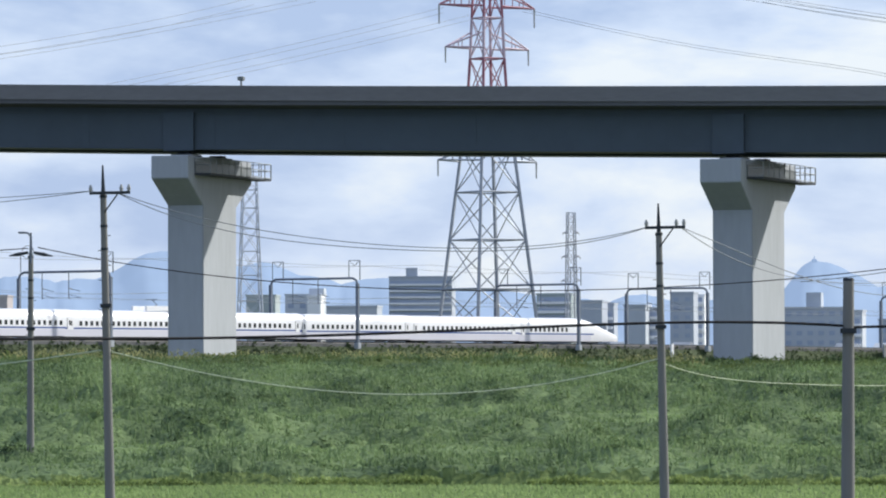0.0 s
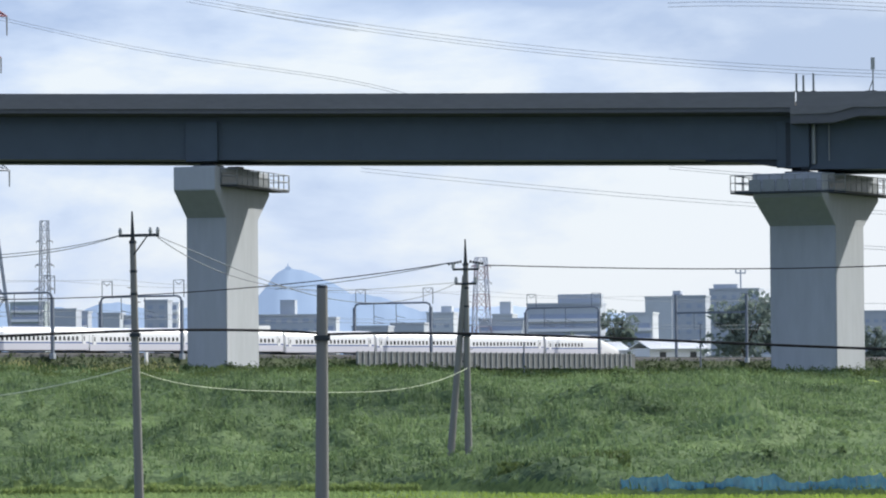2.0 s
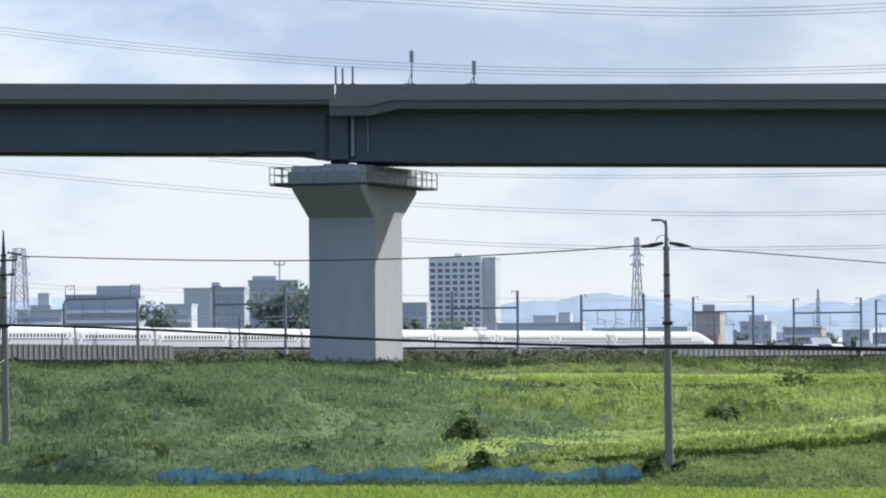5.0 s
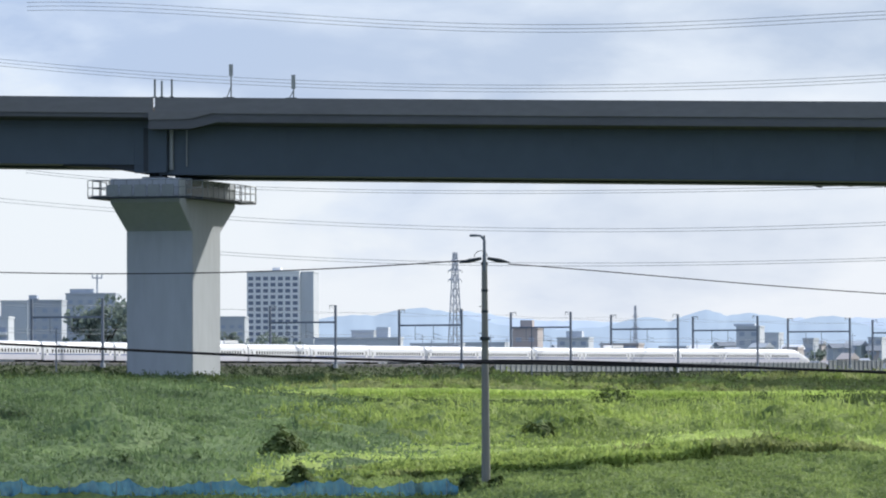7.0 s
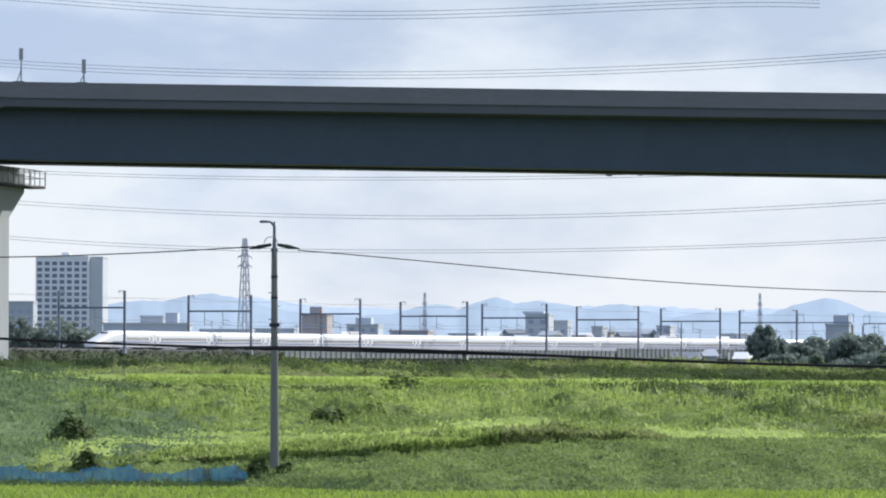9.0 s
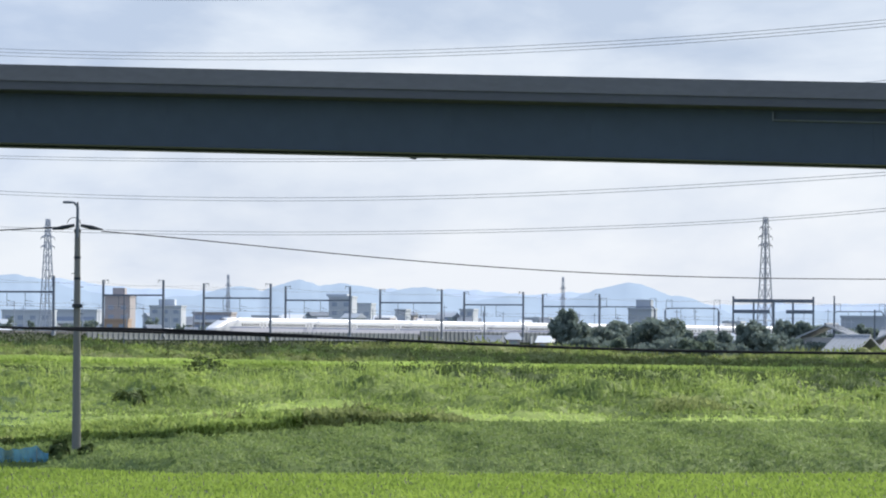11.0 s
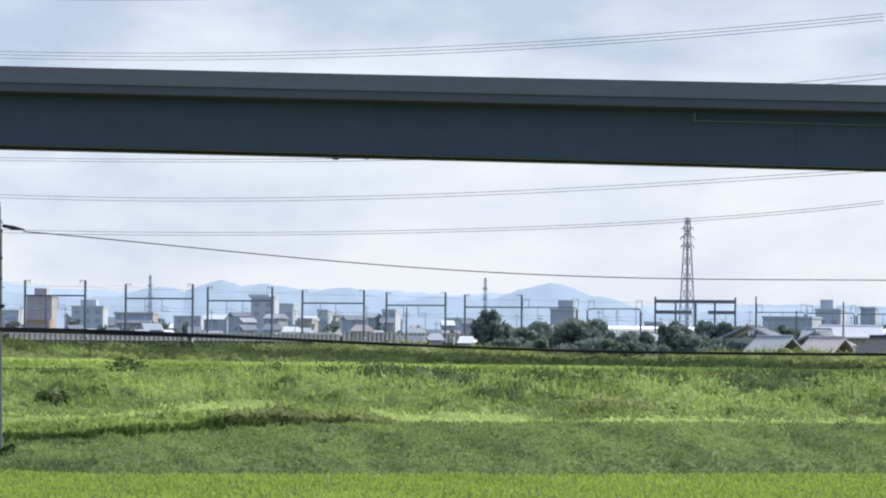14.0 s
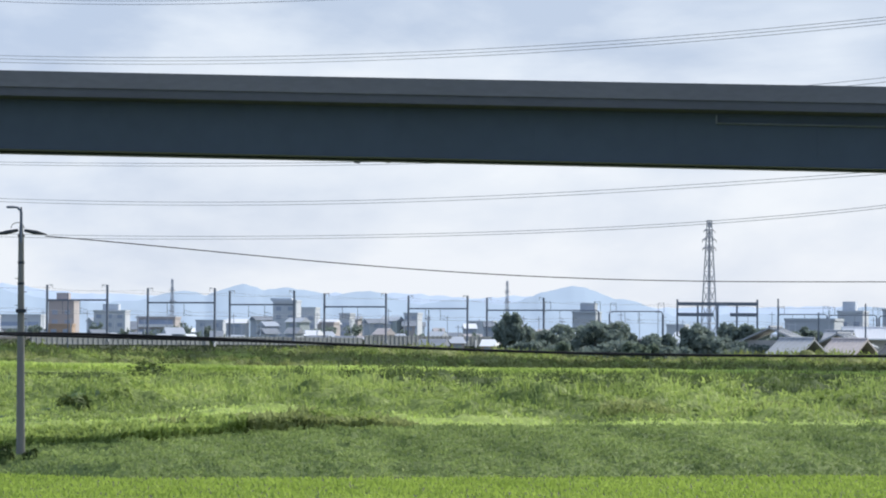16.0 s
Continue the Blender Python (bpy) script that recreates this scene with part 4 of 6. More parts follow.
# ---- dump truck on the viaduct ----
def build_truck():
    """Nose to the negative x, standing on z = 0."""
    t = thing("dump_truck", pose(0, 0, 0), "dark green dump truck driving along the viaduct", "truck")
    cab = prism(bmesh.new(), [(-3.85, 0.55), (-3.9, 1.6), (-3.72, 2.72), (-3.3, 2.85), (-2.15, 2.85), (-2.1, 0.55)], 2.36, start=-1.18)
    bmesh.ops.bevel(cab, geom=list(cab.edges), offset=0.05, segments=2, affect="EDGES")
    cab = part("cab", cab, M["truck"], t, "dark green truck cab")
    for y in (-1.19, 1.18):
        # pale paint stands for the sky mirrored in the side glass
        part("side_window", prism(bmesh.new(), [(-3.64, 1.9), (-3.5, 2.55), (-3.0, 2.55), (-3.0, 1.9)], 0.015, start=y - 0.004), M["truck_light"], cab, "side window in pale paint for the sky's reflection")
    part("windscreen", boxes(((-3.86, -1.0, 1.75), (-3.78, 1.0, 2.6))), M["glass"], cab)
    part("bumper", boxes(((-3.95, -1.2, 0.35), (-3.7, 1.2, 0.75)), bevel=0.04), M["truck_light"], t)
    part("frame_rail", boxes(((-3.6, -0.45, 0.62), (3.7, 0.45, 0.92))), M["dark"], t)
    bed = bmesh.new()
    box(bed, (-1.35, -1.2, 1.05), (3.65, 1.2, 1.2))
    for y in (-1.22, 1.12):
        box(bed, (-1.35, y, 1.2), (3.6, y + 0.1, 2.35))
        for x in np.arange(-1.2, 3.6, 0.8):
            box(bed, (x, y - 0.05, 1.1), (x + 0.1, y + 0.15, 2.3))
    box(bed, (-1.45, -1.2, 1.2), (-1.35, 1.2, 2.7))
    body = part("bed", bed, M["truck"], t, "green steel tipping bed")
    part("headboard", boxes(((-2.1, -1.15, 2.9), (-1.2, 1.15, 3.16)), ((-1.7, -1.15, 1.2), (-1.35, 1.15, 3.3)), ((-0.75, -1.1, 2.3), (-0.55, 1.1, 3.2)), bevel=0.02), M["truck"], body)
    part("tailgate", boxes(((3.62, -1.15, 1.1), (3.74, 1.15, 2.1)), bevel=0.02), M["truck"], body)
    part("tail_bracket", boxes(((3.74, -1.1, 1.35), (4.15, -1.0, 2.0)), ((3.74, 1.0, 1.35), (4.15, 1.1, 2.0))), M["truck_light"], body)
    for x in (-1.1, 1.9):
        part("side_panel", boxes(((x, -1.285, 1.52), (x + 1.1, -1.27, 1.78))), M["truck_light"], body, "pale lettering panel")
    for x in (-2.9, 1.6, 2.85):
        for y in (-0.98, 0.98):
            w = part("wheel", rods(((x, y - 0.16, 0.5), (x, y + 0.16, 0.5), 0.5), n=18), M["rubber"], t)
            part("rim", rods(((x, y - 0.18, 0.5), (x, y + 0.18, 0.5), 0.27), n=12), M["rail"], w)
    for y in (-1.3, 1.3):
        part("mirror", rods(((-3.85, y * 0.9, 2.5), (-4.15, y, 2.55), 0.025), ((-4.15, y, 2.6), (-4.15, y, 2.05), 0.07)), M["dark"], cab)
    part("fuel_tank", rods(((-1.9, -0.9, 0.75), (-0.7, -0.9, 0.75), 0.3), n=12), M["truck_light"], t)
    return t


TRUCK = build_truck()


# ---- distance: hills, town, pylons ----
# a surface with an even glow that stands for haze before it
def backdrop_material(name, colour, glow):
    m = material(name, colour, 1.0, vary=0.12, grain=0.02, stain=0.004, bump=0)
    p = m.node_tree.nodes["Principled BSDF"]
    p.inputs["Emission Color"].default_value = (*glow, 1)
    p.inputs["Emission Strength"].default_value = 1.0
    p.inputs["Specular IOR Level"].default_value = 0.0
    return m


def ridge(name, d, bumps, floor, mat, rough, seed, b0=-160, b1=560):
    """A range of hills, haze in its material: bumps of bearing, elevation and half-width."""
    bs = np.arange(b0, b1, 0.8)
    floor = np.interp(bs, (-100, 60, 230, 330, 420, 480), floor)
    el = np.array(floor)
    for b, e, w, *right in bumps:
        wide = np.where(bs < b, w, right[0] if right else w)
        el = np.maximum(el, floor + (e - floor) * np.exp(-np.abs((bs - b) / (1.6 * wide)) ** 2.0))
    rng = np.random.default_rng(seed)
    for k in range(16):
        f = rng.uniform(0.15, 2.6)
        el += rough * rng.uniform(0.3, 1) / (0.6 + f) * np.sin(bs * f + rng.uniform(0, 6))
    rows = []
    for step in np.linspace(0, 1, 7):
        dd = d - 500 * (1 - step)
        z = height(el, d) * (step ** 0.8) + (1 - step) * -5
        z = z + np.sin(bs * 0.7 + step * 5) * 8 * step * (1 - step)
        rows.append(np.stack([dd * np.sin(bs / 1000), dd * np.cos(bs / 1000), z], -1))
    n = len(bs)
    faces = [(j * n + i, j * n + i + 1, (j + 1) * n + i + 1, (j + 1) * n + i) for j in range(6) for i in range(n - 1)]
    ob = soup(name, np.concatenate(rows), faces, mat)
    ob.data.shade_smooth()
    return tagged(ob, "hazy blue hills along the horizon", "hills", kind="structure")


# haze put into the hills: bluish base colour plus glow, paler further off
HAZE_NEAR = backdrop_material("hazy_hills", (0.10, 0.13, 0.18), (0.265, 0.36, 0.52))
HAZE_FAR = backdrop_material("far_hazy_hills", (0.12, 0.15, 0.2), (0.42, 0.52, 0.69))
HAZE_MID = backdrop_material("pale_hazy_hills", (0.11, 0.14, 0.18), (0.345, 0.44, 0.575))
FLOOR = (16.5, 10.5, 9.5, 9.0, 6.0, 6.0)
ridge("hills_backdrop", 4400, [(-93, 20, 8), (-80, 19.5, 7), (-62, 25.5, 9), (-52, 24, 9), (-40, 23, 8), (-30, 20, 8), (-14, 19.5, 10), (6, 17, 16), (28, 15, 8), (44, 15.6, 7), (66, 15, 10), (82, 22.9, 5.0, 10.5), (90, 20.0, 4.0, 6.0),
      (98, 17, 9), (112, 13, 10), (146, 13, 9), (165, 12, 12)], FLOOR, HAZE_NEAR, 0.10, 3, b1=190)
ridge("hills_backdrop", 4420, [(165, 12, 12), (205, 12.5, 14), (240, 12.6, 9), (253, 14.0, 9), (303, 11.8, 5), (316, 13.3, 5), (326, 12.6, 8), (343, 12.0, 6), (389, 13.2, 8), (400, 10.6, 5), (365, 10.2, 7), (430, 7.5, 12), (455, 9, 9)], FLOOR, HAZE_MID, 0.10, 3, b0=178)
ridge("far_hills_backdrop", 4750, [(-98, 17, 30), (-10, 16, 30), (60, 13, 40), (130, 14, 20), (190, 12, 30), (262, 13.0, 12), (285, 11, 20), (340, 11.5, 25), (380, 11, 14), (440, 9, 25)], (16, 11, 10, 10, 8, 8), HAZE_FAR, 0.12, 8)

# hut and mast share the hills' glowing haze colour
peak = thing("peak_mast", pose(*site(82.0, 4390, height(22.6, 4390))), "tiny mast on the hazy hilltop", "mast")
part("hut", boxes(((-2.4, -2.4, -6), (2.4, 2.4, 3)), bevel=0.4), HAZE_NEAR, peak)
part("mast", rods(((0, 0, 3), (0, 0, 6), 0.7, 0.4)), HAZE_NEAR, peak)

# haze put into the colours: far walls and panes paled towards blue-grey
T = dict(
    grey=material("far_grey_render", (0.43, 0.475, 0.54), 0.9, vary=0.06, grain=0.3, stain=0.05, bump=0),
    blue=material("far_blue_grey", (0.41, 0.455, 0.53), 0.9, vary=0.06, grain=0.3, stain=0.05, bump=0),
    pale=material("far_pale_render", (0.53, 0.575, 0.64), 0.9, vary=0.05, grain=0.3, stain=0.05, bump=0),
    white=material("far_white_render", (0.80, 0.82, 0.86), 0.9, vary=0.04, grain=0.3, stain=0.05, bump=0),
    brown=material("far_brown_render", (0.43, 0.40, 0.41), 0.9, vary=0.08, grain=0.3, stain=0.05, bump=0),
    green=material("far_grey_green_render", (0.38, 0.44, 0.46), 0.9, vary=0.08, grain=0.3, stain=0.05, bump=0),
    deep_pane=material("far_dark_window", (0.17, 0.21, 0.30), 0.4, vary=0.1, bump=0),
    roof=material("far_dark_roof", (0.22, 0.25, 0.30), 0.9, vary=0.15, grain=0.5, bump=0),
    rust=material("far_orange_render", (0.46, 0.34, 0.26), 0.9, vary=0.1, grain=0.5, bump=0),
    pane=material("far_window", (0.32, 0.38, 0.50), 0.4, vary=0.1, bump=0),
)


def block(b0, b1, el, d, wall, style="bands", roof=None, deep=14.0, label=""):
    """A town building between two bearings: body, floor bands or single windows, roof hut."""
    # past this bearing walls take a paler tone for thicker haze
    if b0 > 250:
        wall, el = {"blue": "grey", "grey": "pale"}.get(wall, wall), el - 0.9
    mid, w = (b0 + b1) / 2, (b1 - b0) * d / 1000
    z0, tall = 0.0, height(el, d)
    g = thing("town_building", pose(*site(mid, d, z0), 0, 0, -mid * 0.0573 - 8), label or "hazy multi-storey town building with window bands", "building", group="town buildings")
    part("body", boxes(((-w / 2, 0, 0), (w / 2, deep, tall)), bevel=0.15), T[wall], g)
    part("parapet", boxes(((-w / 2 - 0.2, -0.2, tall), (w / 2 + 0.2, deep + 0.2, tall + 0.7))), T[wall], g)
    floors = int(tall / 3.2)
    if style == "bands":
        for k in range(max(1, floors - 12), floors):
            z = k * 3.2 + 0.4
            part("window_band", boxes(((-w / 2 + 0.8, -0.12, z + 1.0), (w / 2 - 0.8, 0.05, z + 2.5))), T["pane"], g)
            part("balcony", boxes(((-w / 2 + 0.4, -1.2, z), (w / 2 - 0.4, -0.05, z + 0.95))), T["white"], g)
    elif style == "windows":
        pane = None
        cols = max(2, int(w / 3.6))
        for k in range(max(1, floors - 9), floors):
            for c in range(cols):
                m = pose(-w / 2 + (c + 0.5) * w / cols, -0.03, k * 3.2 + 1.2)
                if pane is None:
                    pane = part("window", boxes(((-0.95, -0.05, 0), (0.95, 0.06, 1.5))), T["pane"], g)
                    pane.matrix_local = m
                else:
                    share(pane, g, m)
    if roof:
        x, rw, rh = roof
        part("roof_hut", boxes(((x * w - rw / 2, 3, tall + 0.5), (x * w + rw / 2, 9, tall + rh)), bevel=0.1), T[wall], g)
    return g


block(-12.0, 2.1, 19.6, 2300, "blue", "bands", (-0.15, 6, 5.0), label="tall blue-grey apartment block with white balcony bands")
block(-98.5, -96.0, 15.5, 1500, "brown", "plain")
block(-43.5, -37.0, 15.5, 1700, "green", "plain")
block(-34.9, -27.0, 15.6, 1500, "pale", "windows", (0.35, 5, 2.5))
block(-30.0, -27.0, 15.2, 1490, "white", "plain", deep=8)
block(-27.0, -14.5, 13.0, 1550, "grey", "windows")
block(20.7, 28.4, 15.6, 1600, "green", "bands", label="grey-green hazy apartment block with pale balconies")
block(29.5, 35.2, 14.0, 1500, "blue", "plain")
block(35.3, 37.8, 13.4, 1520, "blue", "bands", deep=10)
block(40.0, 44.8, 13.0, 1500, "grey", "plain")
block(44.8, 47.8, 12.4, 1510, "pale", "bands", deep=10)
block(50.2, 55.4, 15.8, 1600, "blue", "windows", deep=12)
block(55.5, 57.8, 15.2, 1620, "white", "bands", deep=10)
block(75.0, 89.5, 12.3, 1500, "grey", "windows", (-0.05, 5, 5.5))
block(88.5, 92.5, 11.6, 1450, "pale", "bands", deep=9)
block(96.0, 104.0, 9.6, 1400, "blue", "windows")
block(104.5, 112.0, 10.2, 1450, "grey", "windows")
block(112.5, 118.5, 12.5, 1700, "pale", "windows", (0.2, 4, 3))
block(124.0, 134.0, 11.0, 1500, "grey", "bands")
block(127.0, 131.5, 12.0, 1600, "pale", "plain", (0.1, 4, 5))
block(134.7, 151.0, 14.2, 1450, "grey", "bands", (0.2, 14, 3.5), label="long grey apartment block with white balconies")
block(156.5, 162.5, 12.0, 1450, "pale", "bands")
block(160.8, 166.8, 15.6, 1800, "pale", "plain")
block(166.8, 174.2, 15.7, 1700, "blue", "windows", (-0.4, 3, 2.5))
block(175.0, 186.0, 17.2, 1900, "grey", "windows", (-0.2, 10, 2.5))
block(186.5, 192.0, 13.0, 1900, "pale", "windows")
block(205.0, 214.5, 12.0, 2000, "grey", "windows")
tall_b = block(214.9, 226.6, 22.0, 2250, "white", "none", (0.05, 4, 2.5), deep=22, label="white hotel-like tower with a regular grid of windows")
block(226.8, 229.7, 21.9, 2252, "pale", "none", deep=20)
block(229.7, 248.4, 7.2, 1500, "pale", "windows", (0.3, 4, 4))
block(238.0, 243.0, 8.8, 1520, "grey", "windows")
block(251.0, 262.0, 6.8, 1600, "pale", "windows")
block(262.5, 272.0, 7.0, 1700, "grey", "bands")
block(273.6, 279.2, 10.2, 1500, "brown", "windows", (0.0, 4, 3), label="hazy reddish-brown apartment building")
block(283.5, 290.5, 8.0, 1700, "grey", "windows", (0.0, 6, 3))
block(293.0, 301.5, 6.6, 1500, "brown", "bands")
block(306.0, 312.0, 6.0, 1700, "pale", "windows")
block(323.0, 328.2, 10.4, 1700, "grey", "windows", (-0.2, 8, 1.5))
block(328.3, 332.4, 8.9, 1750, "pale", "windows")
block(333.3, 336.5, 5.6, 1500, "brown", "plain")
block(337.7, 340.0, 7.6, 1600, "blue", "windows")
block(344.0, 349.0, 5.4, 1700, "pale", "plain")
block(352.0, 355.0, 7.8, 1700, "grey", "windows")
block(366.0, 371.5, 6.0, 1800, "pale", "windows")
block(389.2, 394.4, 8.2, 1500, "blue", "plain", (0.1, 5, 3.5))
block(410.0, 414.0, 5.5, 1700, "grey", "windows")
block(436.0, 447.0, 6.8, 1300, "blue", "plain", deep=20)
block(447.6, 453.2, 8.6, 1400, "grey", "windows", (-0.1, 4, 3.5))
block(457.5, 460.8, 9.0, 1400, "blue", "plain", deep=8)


def tower_windows():
    w, d = 11.7 * 2.25, 2250
    top = height(22.0, d)
    pane = None
    for r in range(12):
        for c in range(7):
            m = pose(-w / 2 + (c + 0.55) * w / 7.1, -0.05, top - 3.6 - 3.05 * r)
            if pane is None:
                pane = part("window", boxes(((-1.2, -0.06, -0.3), (1.2, 0.1, 1.5))), T["deep_pane"], tall_b)
                pane.matrix_local = m
            else:
                share(pane, tall_b, m)


tower_windows()
ant = thing("roof_antenna", pose(*site(182.0, 1905, height(17.2, 1905))), "dish antenna mast on a roof", "antenna")
part("mast", rods(((0, 0, 0), (0, 0, 8.5), 0.35), ((-2, 0, 7), (2, 0, 7), 0.3), ((-2, 0, 7), (-2, 0, 8.5), 0.3), ((2, 0, 7), (2, 0, 8.5), 0.3)), T["blue"], ant)

# low town roofs filling the skyline between the larger blocks
rng = random.Random(11)
LOW = []
for b in np.arange(-96, 470, 4.1):
    d = rng.uniform(1150, 1420)
    el = rng.uniform(1.2, 3.9) + (1.5 if b < 230 else 0)
    LOW.append((b + rng.uniform(-1, 1), d, el, rng.uniform(1.8, 4.0), rng.choice(("grey", "pale", "blue", "brown", "white", "pale"))))


def low_house(b, d, el, w_mrad, wall):
    w, tall = w_mrad * d / 1000, height(el, d)
    g = thing("town_house", pose(*site(b, d, 0), 0, 0, -b * 0.0573 + rng.uniform(-25, 25)), "low hazy town house with a pitched roof", "house", group="town houses")
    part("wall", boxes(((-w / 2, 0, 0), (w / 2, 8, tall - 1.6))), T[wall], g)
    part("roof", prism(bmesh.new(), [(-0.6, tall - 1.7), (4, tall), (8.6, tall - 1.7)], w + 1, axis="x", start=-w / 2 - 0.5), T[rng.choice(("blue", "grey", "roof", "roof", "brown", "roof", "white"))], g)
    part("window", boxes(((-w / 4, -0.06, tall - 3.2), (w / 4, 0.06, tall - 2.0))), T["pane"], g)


for row in LOW:
    low_house(*row)
for k in range(46):
    low_house(236 + 1.55 * (k % 2) + 3.1 * k + rng.uniform(-1.2, 1.2), rng.uniform(1500, 2100), rng.uniform(2.6, 6.6) - (0.8 if k > 38 else 0), rng.uniform(2.0, 4.5), rng.choice(("blue", "brown", "grey", "green", "pale")))


block(273.4, 278.8, 4.9, 1480, "rust", "windows", deep=9, label="low orange-brown building below the apartments")
for k in range(34):
    low_house(240 + 6.6 * k + rng.uniform(-1.6, 1.6), rng.uniform(1090, 1150), rng.uniform(0.9, 2.4), rng.uniform(2.4, 5.5), rng.choice(("white", "brown", "grey", "rust", "pale")))
TOWN_TREES = [(239 + 5.6 * k + rng.uniform(-2, 2), rng.uniform(1150, 1330), rng.uniform(1.4, 3.4), rng.uniform(2.5, 5.0)) for k in range(40)]
# thin poles over the roofs of the town
for k in range(64):
    b, d = 238 + 3.6 * k + rng.uniform(-1.6, 1.6), rng.uniform(1120, 1450)
    el = rng.uniform(4.2, 8.2)
    p = thing("town_pole", pose(*site(b, d, 0.1)), "thin grey utility pole among the town roofs", "utility pole", group="town poles")
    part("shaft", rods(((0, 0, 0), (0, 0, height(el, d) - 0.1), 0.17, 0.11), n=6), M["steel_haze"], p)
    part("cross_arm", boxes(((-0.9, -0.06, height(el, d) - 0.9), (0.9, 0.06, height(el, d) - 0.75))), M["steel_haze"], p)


# ---- pylons ----
def lattice(b, d, el_top, el_base, base_w, top_w, arms, name, label, mats, turn=20, levels=9, bar=0.16, waist=None, feet=0.3):
    """A square lattice tower: four legs, rings and crossed braces; cross-arms as (share of height, reach)."""
    z0, z1 = feet, height(el_top, d)
    H = z1 - z0
    g = thing(name, pose(*site(b, d, z0), 0, 0, turn), label, "pylon")

    def half(u):
        if waist:
            wu, ww = waist
            return (base_w + (ww - base_w) * u / wu) / 2 if u < wu else (ww + (top_w - ww) * (u - wu) / (1 - wu)) / 2
        return (base_w + (top_w - base_w) * u) / 2

    us = [1 - (1 - k / levels) ** 1.25 for k in range(levels + 1)]
    corners = [(-1, -1), (1, -1), (1, 1), (-1, 1)]
    pick = lambda u: M[mats[0]] if len(mats) == 1 or u < mats[3] else M[mats[1 + int((u - mats[3]) / mats[4]) % 2]]
    for c in corners:
        for u0, u1 in zip(us, us[1:]):
            a, e = half(u0), half(u1)
            part("leg", rods(((c[0] * a, c[1] * a, u0 * H), (c[0] * e, c[1] * e, u1 * H), bar * (1.25 - 0.5 * u0)), n=5), pick((u0 + u1) / 2), g)
    for u0, u1 in zip(us, us[1:]):
        a, e = half(u0), half(u1)
        skin = pick((u0 + u1) / 2)
        for k in range(4):
            c, n = corners[k], corners[(k + 1) % 4]
            for p, q, thick in (((c[0] * a, c[1] * a, u0 * H), (n[0] * e, n[1] * e, u1 * H), 0.42), ((n[0] * a, n[1] * a, u0 * H), (c[0] * e, c[1] * e, u1 * H), 0.42), ((c[0] * e, c[1] * e, u1 * H), (n[0] * e, n[1] * e, u1 * H), 0.5)):
                part("brace", rods((p, q, bar * thick), n=4), skin, g)
    for u, reach in arms:
        for sgn in (-1, 1):
            w = half(u)
            tip = (sgn * (w + reach), 0, u * H)
            bm = bmesh.new()
            for y in (-w, w):
                rod(bm, (sgn * w, y, u * H), tip, bar * 0.55, n=4)
                rod(bm, (sgn * w, y, u * H + reach * 0.42), tip, bar * 0.5, n=4)
                for q in (0.33, 0.66):
                    lo = Vector((sgn * w, y, u * H)).lerp(Vector(tip), q)
                    hi = Vector((sgn * w, y, u * H + reach * 0.42)).lerp(Vector(tip), q)
                    rod(bm, lo, hi, bar * 0.35, n=4)
            arm = part("cross_arm", bm, pick(u), g)
            part("insulator", rods((tip, (tip[0], 0, tip[2] - 0.42 * reach), bar * 0.6, bar * 0.45)), M["insul"], arm)
    return g


lattice(10.0, 720, 105, 10, 13.3, 2.2, ((0.46, 6.2), (0.686, 6.0), (0.77, 7.4), (0.88, 6.0)), "transmission_pylon", "tall red and white lattice transmission pylon", ("pylon", "pylon_red", "pylon_white", 0.56, 0.085), turn=33, levels=12, bar=0.26, waist=(0.60, 4.3))
lattice(28.4, 1000, 33.8, 10, 2.6, 1.6, ((0.88, 1.0), (0.74, 1.2), (0.60, 1.3)), "slim_pylon", "slim grey lattice pylon with short arms", ("pylon",), turn=15, levels=10, bar=0.13)
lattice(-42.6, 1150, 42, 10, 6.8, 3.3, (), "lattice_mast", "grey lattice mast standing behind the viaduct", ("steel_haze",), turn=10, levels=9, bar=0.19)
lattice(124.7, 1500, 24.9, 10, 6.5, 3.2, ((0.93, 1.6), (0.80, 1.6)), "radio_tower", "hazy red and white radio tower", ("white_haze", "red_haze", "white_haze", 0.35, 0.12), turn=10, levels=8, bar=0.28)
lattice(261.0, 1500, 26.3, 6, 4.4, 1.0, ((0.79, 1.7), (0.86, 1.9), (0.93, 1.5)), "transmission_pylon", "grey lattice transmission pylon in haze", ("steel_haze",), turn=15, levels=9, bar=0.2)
lattice(419.4, 1250, 28.0, 6, 3.8, 0.9, ((0.80, 1.6), (0.86, 1.8), (0.925, 1.4)), "transmission_pylon", "grey lattice transmission pylon beyond the railway", ("pylon",), turn=15, levels=9, bar=0.17)
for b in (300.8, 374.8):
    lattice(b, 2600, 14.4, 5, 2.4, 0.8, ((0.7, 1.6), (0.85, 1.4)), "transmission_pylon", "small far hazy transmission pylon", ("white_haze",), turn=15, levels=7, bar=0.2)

# substation gantry beside the line
g = thing("substation_gantry", pose(*site(421.3, 1180, 0.2), 0, 0, -24), "grey steel substation gantry of lattice beams", "gantry")
for x in (-10.5, -5.2, 0.0, 5.0, 10.3):
    part("column", boxes(((x - 0.25, -0.25, 0), (x + 0.25, 0.25, 16.5 if abs(x) > 9 else 15.6)), bevel=0.03), M["mast"], g)
for z0, xa, xb in ((14.9, -10.5, 10.3), (12.1, -10.5, -1.0), (12.1, 3.2, 10.3)):
    part("beam", boxes(((xa, -0.4, z0), (xb, 0.4, z0 + 0.9)), bevel=0.05), M["mast"], g)


